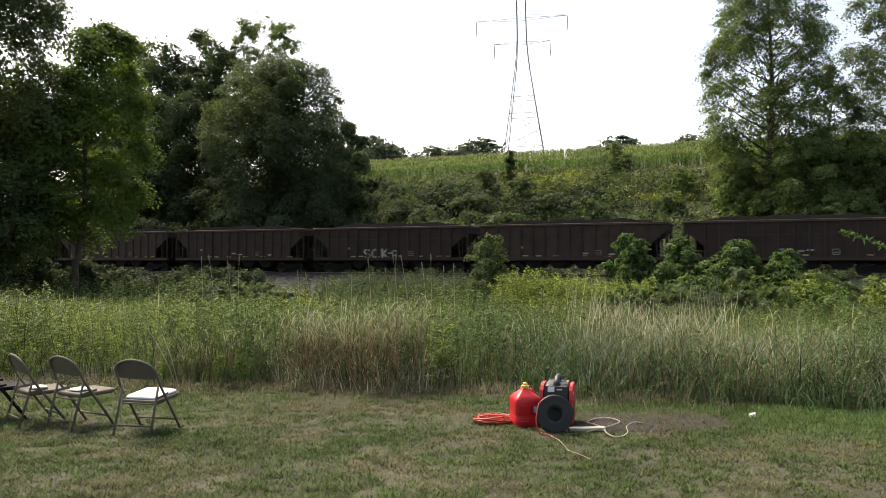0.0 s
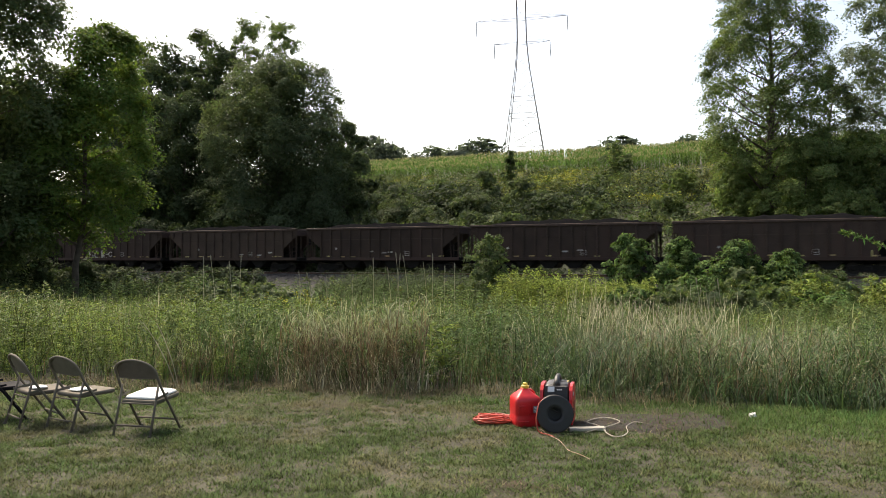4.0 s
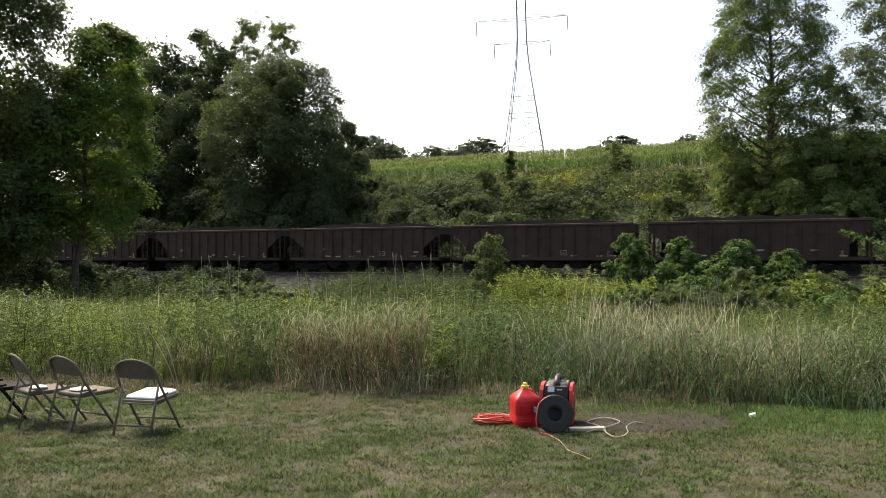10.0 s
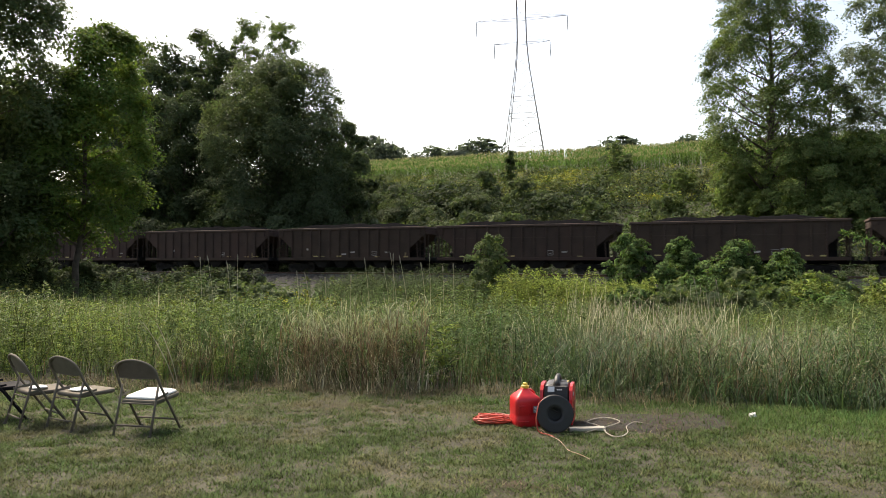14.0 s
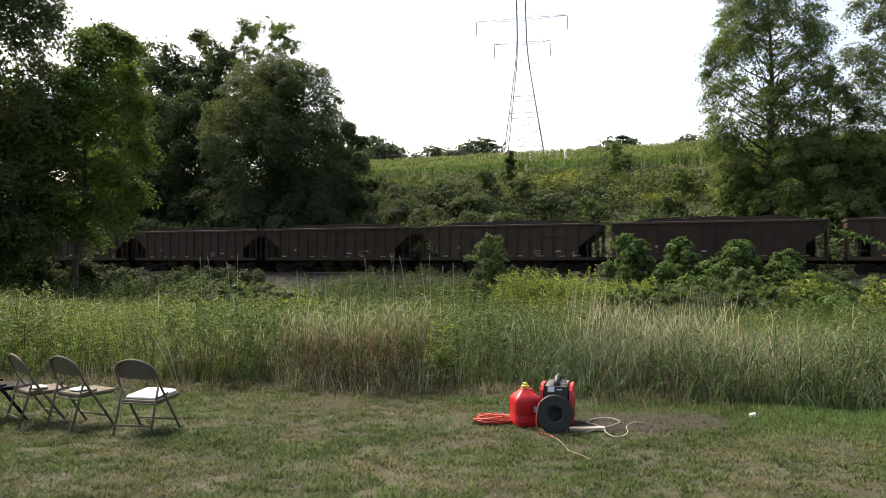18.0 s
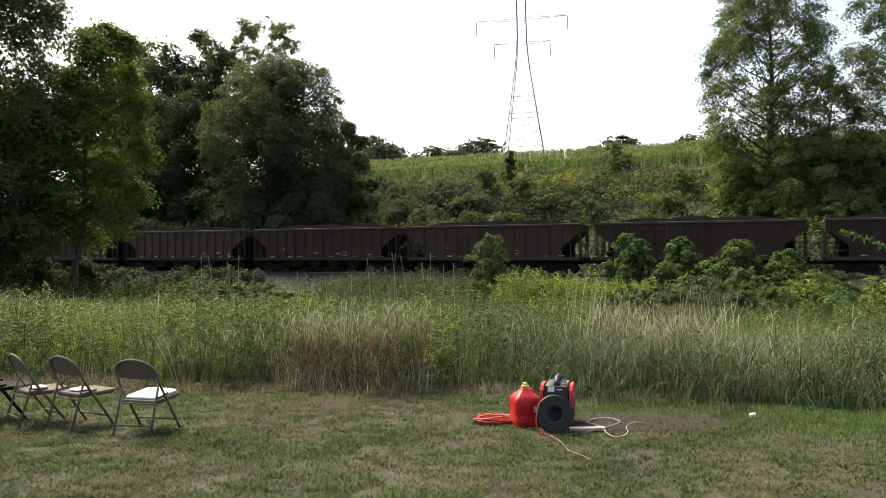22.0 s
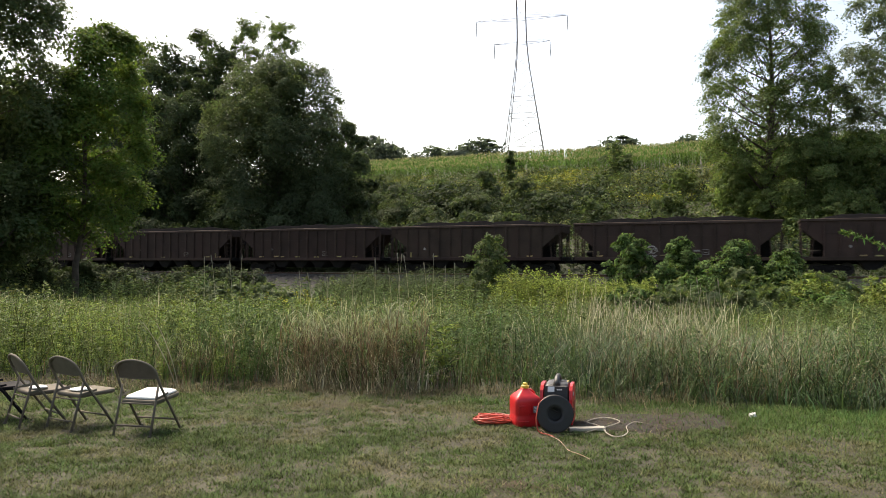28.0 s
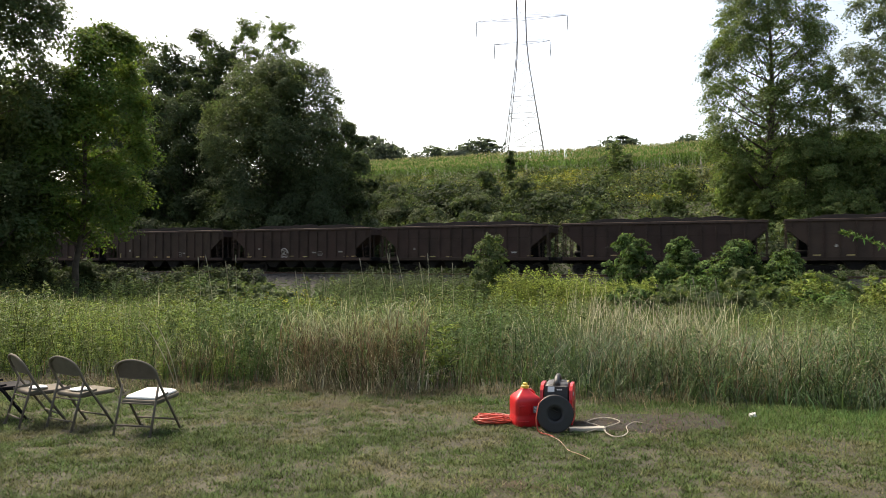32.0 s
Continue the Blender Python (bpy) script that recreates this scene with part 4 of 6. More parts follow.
stuff("lawn_grass", spikes(on_ground(lx, ly, 0.008), rg.uniform(0.012, 0.036, m) * np.clip(1.05 - 0.25 * dry + 0.4 * tuft, 0.55, 1.8), rg.uniform(0.006, 0.012, m), rg.uniform(0, 6.28, m), rg.uniform(0.4, 2.6, m)), M_LAWN, "short mown lawn grass, green with dry patches", "grass")
n = 120000
lx, ly = wedge(n, 4.6, 10.8, rg, -0.64, 0.64)
dry = dryness(lx, ly)
keep = (edge_y(lx) - ly > -0.6) & (rg.uniform(0, 1, n) < np.clip(0.38 + 0.28 * dry, 0.12, 1))
lx, ly = lx[keep], ly[keep]
m = len(lx)
stuff("dry_clippings", spikes(on_ground(lx, ly, 0.010), rg.uniform(0.006, 0.024, m), rg.uniform(0.004, 0.009, m), rg.uniform(0, 6.28, m), rg.uniform(1.0, 4.5, m)), M_STRAW, "dry straw-coloured clippings lying on the lawn", "dry grass")


# lusher grass before the eastern weeds
n = 8000
lx = np.concatenate([rg.normal(4.3, 1.4, n - 300), rg.normal(0.42, 0.16, 300)])
ly = edge_y(lx) - np.concatenate([np.abs(rg.normal(0.1, 0.8, n - 300)), rg.normal(0.55, 0.1, 300)])
stuff("lush_grass", blades(on_ground(lx, ly, 0.01), rg.uniform(0.04, 0.10, n), rg.uniform(0.006, 0.011, n), rg.uniform(0, 6.28, n), rg.uniform(0.3, 1.6, n), 2, 0.15), M_LUSH, "longer bright green grass at the lawn's edge", "grass")
# lawn underfoot and behind, outside the view
n = 90000
lx, ly = rg.uniform(-9, 9, n), rg.uniform(-7, 6, n)
keep = (np.abs(lx) > 0.62 * ly) | (ly < 5)
lx, ly = lx[keep], ly[keep]
m = len(lx)
stuff("lawn_grass", spikes(on_ground(lx, ly, 0.008), rg.uniform(0.02, 0.04, m), rg.uniform(0.018, 0.032, m), rg.uniform(0, 6.28, m), rg.uniform(0.6, 2.6, m)), M_LAWN, "short mown lawn grass, green with dry patches", "grass")


# ---- weed field ----
def strips(p, d, length, width, r):
    """Narrow pointed leaves that leave p along d with their broad side up; two triangles each."""
    n = len(p)
    d = unit(d)
    s_ = unit(np.cross(d, np.array([0, 0, 1.0]) + r.normal(size=(n, 3)) * 0.3))
    L, W = length[:, None], np.broadcast_to(width, (n,))[:, None]
    mid = p + d * L * 0.5
    tip = p + d * L - np.array([0, 0, 0.22]) * L
    return np.stack([p, mid + s_ * W * 0.5, tip, mid - s_ * W * 0.5], 1).reshape(-1, 3), np.arange(4 * n).reshape(n, 4)


def forb(r, nl, h=1.0, leaf=0.1, wide=0.018, up=0.45, plume=14, plume_size=0.035):
    """A weed: stem, narrow leaves all the way up, and a bushy top."""
    stem = blades(np.zeros((2, 3)), np.full(2, h), np.full(2, 0.009), np.array([0.3, 1.9]), np.array([0.08, 0.08]), 2, 0.4)
    t = r.uniform(0.03, 1.0, nl) ** 0.85
    a = r.uniform(0, 6.28, nl)
    d = np.stack([np.cos(a), np.sin(a), r.uniform(up - 0.5, up + 0.4, nl)], -1)
    L = leaf * (1.15 - 0.5 * t) * r.uniform(0.7, 1.3, nl)
    p = np.stack([0 * t, 0 * t, t * h], -1) + d * (L * 0.5)[:, None]
    lv = strips(p - d * (L * 0.5)[:, None], d, L, wide * L / leaf * 1.3, r)
    tp = None
    if plume:
        u = r.uniform(0, 1, plume)
        b = r.uniform(0, 6.28, plume)
        q = np.stack([np.cos(b) * 0.10 * u * h, np.sin(b) * 0.10 * u * h, h * (1.06 - 0.16 * u)], -1)
        tp = leaves(q, plume_size * 1.6, plume_size, np.stack([np.cos(b), np.sin(b), 0.4 + 0 * b], -1), r)
    return join(stem, lv), tp


rf = np.random.default_rng(17)
FORB_NEAR = [forb(rf, 52, leaf=0.12, wide=0.017, plume=18, plume_size=0.025) for _ in range(6)]
FORB_MID = [forb(rf, 33, leaf=0.15, wide=0.026, plume=16, plume_size=0.032) for _ in range(6)]
FORB_TALL = [forb(rf, 46, leaf=0.10, wide=0.022, plume=16, plume_size=0.035) for _ in range(4)]
FORB_FINE = [forb(rf, 64, leaf=0.13, wide=0.016, up=0.9, plume=0) for _ in range(4)]
FORB_FAR = [forb(rf, 28, leaf=0.19, wide=0.042, plume=9, plume_size=0.07) for _ in range(5)]


def gully(x, y):
    """Where the weeds stand low, so that the ballast shows."""
    b = x / y
    return (b > -0.27) & (b < -0.165) & (y > 40)


def faded(x, y, y0, y1, b0, b1, r):
    """Thins a stand of plants out towards its borders, unevenly."""
    b = x / y
    e = np.minimum.reduce([(b - b0) / 0.05 + (b0 < -0.6) * 9, (b1 - b) / 0.05 + (b1 > 0.6) * 9, (y - y0) / (0.08 * y0) + (y0 < 10) * 9, (y1 - y) / (0.1 * y1)])
    return r.uniform(0, 1, len(x)) < np.clip(e + 0.5 * patchy(x, y, 2.1, b0 * 9), 0.04, 1)


def sow(name, protos, n, y0, y1, b0, b1, h0, h1, material, label, plume_mat=None, plume_share=0.5, thick=0.0, f=0.5, seed=1, category="weeds"):
    r = np.random.default_rng(seed)
    x, y = wedge(n, y0, y1, r, b0, b1)
    w = to_w(x, y)
    keep = (y > edge_y(x) + r.uniform(0, 0.35, n)) & (w < -3.0) & (patchy(x, y, f, seed) > -1 + thick + r.uniform(-0.3, 0.3, n))
    keep &= ~gully(x, y) | (r.uniform(0, 1, n) < 0.2)
    keep &= faded(x, y, y0, y1, b0, b1, r)
    x, y = x[keep], y[keep]
    m = len(x)
    h = r.uniform(h0, h1, m) * (1 + 0.22 * patchy(x, y, 1.3, 3) + 0.13 * patchy(x, y, 0.5, 5)) * np.clip(0.4 + (y - edge_y(x)) * 0.5, 0.35, 1) * np.where(gully(x, y), 0.6, 1)
    sc = np.stack([h * r.uniform(0.9, 1.2, m), h], -1)
    lean = r.normal(0, 0.2, (m, 2)) + np.array([0.05, 0.0])
    pos = on_ground(x, y)
    yaw = r.uniform(0, 6.28, m)
    stuff(name, scatter([p[0] for p in protos], pos, yaw, sc, lean, np.random.default_rng(seed + 50)), material, label, category)
    if plume_mat:
        g = r.uniform(0, 1, m) < plume_share * np.clip(0.5 + patchy(x, y, 0.6, seed + 8), 0.05, 1.3)
        if g.any():
            stuff(name + "_flower", scatter([p[1] for p in protos], pos[g], yaw[g], sc[g], lean[g], np.random.default_rng(seed + 51)), plume_mat, label + ", the flower heads", "flowers")


def tall_grass(name, n, y0, y1, b0, b1, h0, h1, material, label, bend=(0.1, 0.6), wid=(0.006, 0.012), thick=0.0, f=0.6, seed=1, segs=2):
    r = np.random.default_rng(seed)
    x, y = wedge(n, y0, y1, r, b0, b1)
    keep = (y > edge_y(x) + r.uniform(-0.15, 0.35, n)) & (to_w(x, y) < -3.0) & (patchy(x, y, f, seed) > -1 + thick + r.uniform(-0.3, 0.3, n))
    keep &= ~gully(x, y) | (r.uniform(0, 1, n) < 0.2)
    keep &= faded(x, y, y0, y1, b0, b1, r)
    x, y = x[keep], y[keep]
    m = len(x)
    h = r.uniform(h0, h1, m) * (1 + 0.22 * patchy(x, y, 1.3, 3) + 0.13 * patchy(x, y, 0.5, 5)) * np.clip(0.35 + (y - edge_y(x)) * 0.55, 0.3, 1) * np.where(gully(x, y), 0.6, 1)
    stuff(name, blades(on_ground(x, y), h, r.uniform(*wid, m), r.uniform(0, 6.28, m), r.uniform(*bend, m), segs), material, label, "grass")


def reed(r):
    """Reed grass: a dry stem with brown lower blades, and pale arching blades and a seed head above."""
    stem = blades(np.zeros((2, 3)), np.full(2, 1.0), np.full(2, 0.008), np.array([0.0, 1.6]), np.full(2, 0.06), 2, 0.5)
    k = 7
    b0 = np.stack([np.zeros(k), np.zeros(k), np.linspace(0.12, 0.72, k)], -1)
    low = blades(b0, r.uniform(0.16, 0.28, k), np.full(k, 0.012), r.uniform(0, 6.28, k), r.uniform(0.6, 1.7, k), 3, 0.1)
    k = 5
    b1 = np.stack([np.zeros(k), np.zeros(k), np.linspace(0.66, 0.95, k)], -1)
    high = blades(b1, r.uniform(0.2, 0.34, k), np.full(k, 0.014), r.uniform(0, 6.28, k), r.uniform(0.8, 2.0, k), 3, 0.1)
    return join(stem, low), high


REED = [reed(rf) for _ in range(8)]


def reed_bed(n, y0, y1, x0, x1, h0, h1, seed):
    r = np.random.default_rng(seed)
    x, y = r.uniform(x0, x1, n), r.uniform(y0, y1, n)
    keep = (y > edge_y(x) + r.uniform(0, 0.3, n)) & (patchy(x, y, 2.2, seed) > -0.75 + r.uniform(-0.3, 0.3, n)) & (np.minimum(x - x0, x1 - x) > r.uniform(0, 0.5, n))
    x, y = x[keep], y[keep]
    m = len(x)
    h = r.uniform(h0, h1, m) * (1 + 0.18 * patchy(x, y, 2.0, 4))
    sc, lean, yaw, pos = np.stack([h * 1.05, h], -1), r.normal(0, 0.14, (m, 2)), r.uniform(0, 6.28, m), on_ground(x, y)
    stuff("reed_stems", scatter([q[0] for q in REED], pos, yaw, sc, lean, np.random.default_rng(seed + 50)), M_RUST, "brown dry reed grass stems at the lawn's edge", "reed grass")
    stuff("reed_blades", scatter([q[1] for q in REED], pos, yaw, sc, lean, np.random.default_rng(seed + 50)), M_REED, "pale green arching blades topping the reed grass", "reed grass")


reed_bed(400, 9.4, 12.2, -2.4, -0.1, 0.6, 1.0, 81)
reed_bed(170, 10.2, 13.0, 0.4, 6.0, 0.6, 0.9, 82)
reed_bed(140, 9.8, 12.0, -4.2, -2.3, 0.4, 0.75, 83)
sow("field_weeds", FORB_NEAR, 1350, 9.4, 16, -0.64, 0.16, 0.62, 1.0, M_WEED, "green weeds at the edge of the lawn", M_BUD, 0.25, seed=21, thick=0.4, f=1.4)
sow("field_weeds", FORB_NEAR, 420, 10.5, 16, 0.14, 0.64, 0.5, 0.9, M_WEED, "green weeds among long grass", M_BUD, 0.25, seed=44, thick=0.6, f=1.6)
sow("bright_weeds", FORB_NEAR, 520, 9.9, 14, -0.64, -0.24, 0.6, 0.85, M_WEED_BRIGHT, "yellow-green weeds at the edge of the lawn", None, 0, seed=45, thick=0.3, f=1.6)
FORB_BROAD = [forb(rf, 54, leaf=0.17, wide=0.026, up=0.6, plume=0) for _ in range(4)]
sow("leafy_stalks", FORB_BROAD, 60, 9.5, 10.9, -0.06, 0.05, 0.8, 1.0, M_WEED_BRIGHT, "tall fresh green weeds with long narrow leaves", None, 0, seed=46)
sow("feathery_weeds", FORB_FINE, 210, 9.9, 11.4, -0.30, -0.20, 0.55, 0.75, M_LUSH, "soft feathery green weeds at the edge of the lawn", None, 0, seed=47)
sow("edge_weeds", FORB_NEAR, 900, 8.3, 11.2, -0.64, 0.64, 0.5, 0.8, M_WEED, "low leafy weeds along the lawn's edge", None, 0, seed=20, thick=0.5, f=1.7)
sow("field_weeds", FORB_MID, 3000, 15, 30, -0.64, 0.64, 0.45, 0.78, M_WEED, "green weeds in the field", M_BUD, 0.3, seed=22, thick=0.3, f=0.9)
sow("bright_weeds", FORB_MID, 2300, 13, 32, -0.64, -0.14, 0.5, 0.78, M_WEED_BRIGHT, "yellow-green weeds in the field", M_GOLD_PALE, 0.4, seed=23, thick=0.6, f=0.7)
sow("bright_weeds", FORB_MID, 1500, 12, 30, -0.14, 0.64, 0.5, 0.75, M_WEED_BRIGHT, "yellow-green weeds in the field", M_BUD, 0.3, seed=28, thick=0.9, f=0.8)
sow("field_weeds", FORB_FAR, 2900, 29, 58, -0.64, 0.64, 0.9, 1.35, M_WEED, "green weeds before the track", M_BUD, 0.2, seed=24, thick=0.2)
sow("feathery_weeds", FORB_FINE, 620, 36, 53, -0.18, 0.06, 1.15, 1.75, M_WEED_GREY, "feathery grey-green weeds before the track", None, 0, seed=29)
sow("goldenrod", FORB_TALL, 1500, 29, 37, 0.062, 0.27, 1.1, 1.5, M_GOLDENROD, "yellow-green goldenrod before the track", M_GOLD_PALE, 0.9, seed=25)
sow("goldenrod", FORB_MID, 150, 15, 20, -0.22, -0.14, 0.72, 0.92, M_WEED_BRIGHT, "flowering goldenrod in the field", M_GOLD, 1.2, seed=26, thick=0.4)
sow("goldenrod", FORB_MID, 30, 17, 19, 0.12, 0.17, 0.9, 1.1, M_WEED_BRIGHT, "flowering goldenrod in the field", M_GOLD, 1.4, seed=27)
tall_grass("field_grass", 7000, 9.3, 16, -0.64, 0.64, 0.45, 1.0, M_WEED, "tall green grass among the weeds", bend=(0.1, 0.9), wid=(0.008, 0.018), seed=31, f=1.2, thick=0.2)
tall_grass("field_grass", 10000, 16, 32, -0.64, 0.64, 0.4, 0.75, M_WEED, "tall green grass in the field", bend=(0.1, 0.8), wid=(0.014, 0.032), seed=32, f=0.9, thick=0.2)
tall_grass("field_grass", 8000, 30, 58, -0.64, 0.64, 0.7, 1.2, M_WEED_GREY, "tall grass before the track", wid=(0.03, 0.06), seed=33)
tall_grass("blue_green_grass", 11000, 8.2, 13.5, 0.10, 0.64, 0.45, 1.0, M_BLUEGRASS, "long blue-green grass bending over the lawn's edge", bend=(0.4, 1.5), wid=(0.010, 0.021), seed=34, segs=3, f=1.3, thick=0.2)
tall_grass("rusty_grass", 700, 9.5, 12.2, -0.23, -0.03, 0.5, 0.95, M_RUST, "rust-brown dry grass at the lawn's edge", bend=(0.1, 0.6), wid=(0.007, 0.014), seed=35)
tall_grass("straw_grass", 1300, 9.5, 12.2, -0.24, 0.0, 0.5, 0.98, M_STRAW_PALE, "bleached dry grass at the lawn's edge", bend=(0.4, 1.6), wid=(0.007, 0.014), seed=40)
tall_grass("rusty_grass", 1100, 9.5, 12.0, -0.6, 0.15, 0.3, 0.75, M_RUST, "rust-brown dry grass at the lawn's edge", bend=(0.2, 0.8), wid=(0.007, 0.014), seed=36, thick=0.5)
tall_grass("pale_grass", 1400, 11.5, 19, 0.08, 0.39, 0.9, 1.36, M_STRAW_PALE, "pale dry seed-bearing grass", bend=(0.05, 0.75), wid=(0.010, 0.018), seed=37, thick=0.75, f=2.4)
tall_grass("pale_grass", 1300, 13, 24, -0.62, 0.05, 0.7, 1.05, M_STRAW_PALE, "pale dry seed-bearing grass", bend=(0.05, 0.45), wid=(0.012, 0.023), seed=38, thick=0.75, f=1.2)
tall_grass("pale_grass", 1500, 9.2, 13.5, 0.1, 0.64, 0.5, 0.95, M_STRAW_PALE, "dry straw among long green grass", bend=(0.2, 1.6), wid=(0.005, 0.010), seed=39, thick=0.45, f=1.4)
tall_grass("rusty_grass", 1500, 9.0, 13.0, 0.15, 0.64, 0.5, 1.0, M_RUST, "brown dry grass among long green grass", bend=(0.2, 1.2), wid=(0.008, 0.016), seed=42, thick=0.6, f=1.1)

# ---- hillside: brush, then corn ----
rh = np.random.default_rng(27)


def brush(r, n, leaf, h):
    """A low rounded shrub of small leaves in a few sprays."""
    k = 9
    a, t = r.uniform(0, 6.28, k), r.uniform(0.2, 1, k)
    rad = 0.7 * np.sin(math.pi * (0.18 + 0.75 * t)) * np.sqrt(r.uniform(0.1, 1, k))
    c = np.stack([np.cos(a) * rad, np.sin(a) * rad, t * h * 0.95], -1)
    i = r.integers(0, k, n)
    off = r.normal(size=(n, 3)) * np.array([0.17, 0.17, 0.10])
    p = c[i] + off
    p[:, 2] = np.maximum(p[:, 2], 0.03)
    face = np.stack([np.cos(a[i]) * 0.4, np.sin(a[i]) * 0.4, 0 * a[i] + 0.8], -1) + off * 1.5 + r.normal(size=(n, 3)) * 0.4
    return foliage(p, face, leaf * r.uniform(0.6, 1.4, n), leaf * 0.5, r)


BRUSH = [brush(rh, 44, 0.21, 1.0) for _ in range(8)]


def hillside(name, n, w0, w1, s0, s1, h0, h1, material, label, thick=0.0, seed=1, f=0.12):
    r = np.random.default_rng(seed)
    s, w = r.uniform(s0, s1, n), r.uniform(w0, w1, n)
    x, y = from_sw(s, w)
    keep = patchy(x, y, f, seed) > -1 + thick + r.uniform(-0.3, 0.3, n)
    x, y = x[keep], y[keep]
    m = len(x)
    h = r.uniform(h0, h1, m) * (1 + 0.4 * patchy(x, y, 0.25, seed + 1)) * np.interp(to_w(x, y), [0, 48, 60, 70], [1, 1, 0.75, 0.55])
    stuff(name, scatter(BRUSH, on_ground(x, y), r.uniform(0, 6.28, m), np.stack([h * r.uniform(0.8, 1.2, m), h], -1), None, r), material, label, "brush")


# the trackside strip takes the leaf colour with thicket shade painted in
hillside("trackside_brush", 800, 5.6, 15, -70, 50, 1.2, 2.4, M_LEAF_UNDER_SHADED, "brush along the far side of the track, shade in its leaf colour", seed=74)
hillside("hillside_brush", 4300, 12, 70, -75, 55, 1.1, 2.2, M_HILL, "mixed green brush on the hillside", seed=71)
hillside("hillside_brush", 1300, 10, 44, -32, 4, 1.4, 2.8, M_LEAF_UNDER_SHADED, "dark green brush on the lower hillside", seed=75, thick=0.2)
hillside("hillside_brush", 2300, 12, 66, -75, 55, 1.0, 2.0, M_WEED_GREY, "grey-green brush on the hillside", seed=72, thick=0.8)
hillside("hillside_goldenrod", 2300, 40, 69, -40, 45, 0.9, 1.4, M_HILL_BRIGHT, "yellow-green goldenrod below the corn", seed=73, thick=0.65, f=0.2)

rc = np.random.default_rng(37)


def corn_plant(r):
    k = 8
    base = np.zeros((k, 3))
    base[:, 2] = np.linspace(0.02, 1.85, k)
    lv = blades(base, r.uniform(0.55, 0.8, k), np.full(k, 0.14), np.arange(k) * 2.5 + r.uniform(0, 6), r.uniform(0.7, 1.3, k), 2, 0.1)
    stalk = blades(np.zeros((2, 3)), np.full(2, 2.2), np.full(2, 0.025), np.array([0.0, 1.6]), np.zeros(2), 1, 0.6)
    tb = np.zeros((4, 3))
    tb[:, 2] = 2.1
    ts = blades(tb, np.full(4, 0.38), np.full(4, 0.06), np.arange(4) * 1.57, np.array([0.1, 0.4, 0.5, 0.4]), 1, 0.5)
    return join(lv, stalk), ts


CORN = [corn_plant(rc) for _ in range(5)]
n = 6000
cs, cw = rc.uniform(-72, 56, n), 69.8 + 50 * rc.uniform(0, 1, n)
cw[:900] = rc.uniform(69.8, 71.5, 900)
cw[900:2300] = rc.uniform(107, 121, 1400)
cw = 69.8 + np.round((cw - 69.8) / 0.9) * 0.9
cx, cy = from_sw(cs, cw)
csc = np.stack([rc.uniform(0.9, 1.25, n), rc.uniform(0.92, 1.1, n)], -1)
cyaw = rc.uniform(0, 6.28, n)
stuff("corn_plants", scatter([p[0] for p in CORN], on_ground(cx, cy), cyaw, csc, None, np.random.default_rng(1)), M_CORN, "ripe green corn standing in rows on the hilltop", "corn")
stuff("corn_tassels", scatter([p[1] for p in CORN], on_ground(cx, cy), cyaw, csc, None, np.random.default_rng(1)), M_TASSEL, "pale tassels on top of the corn", "corn")


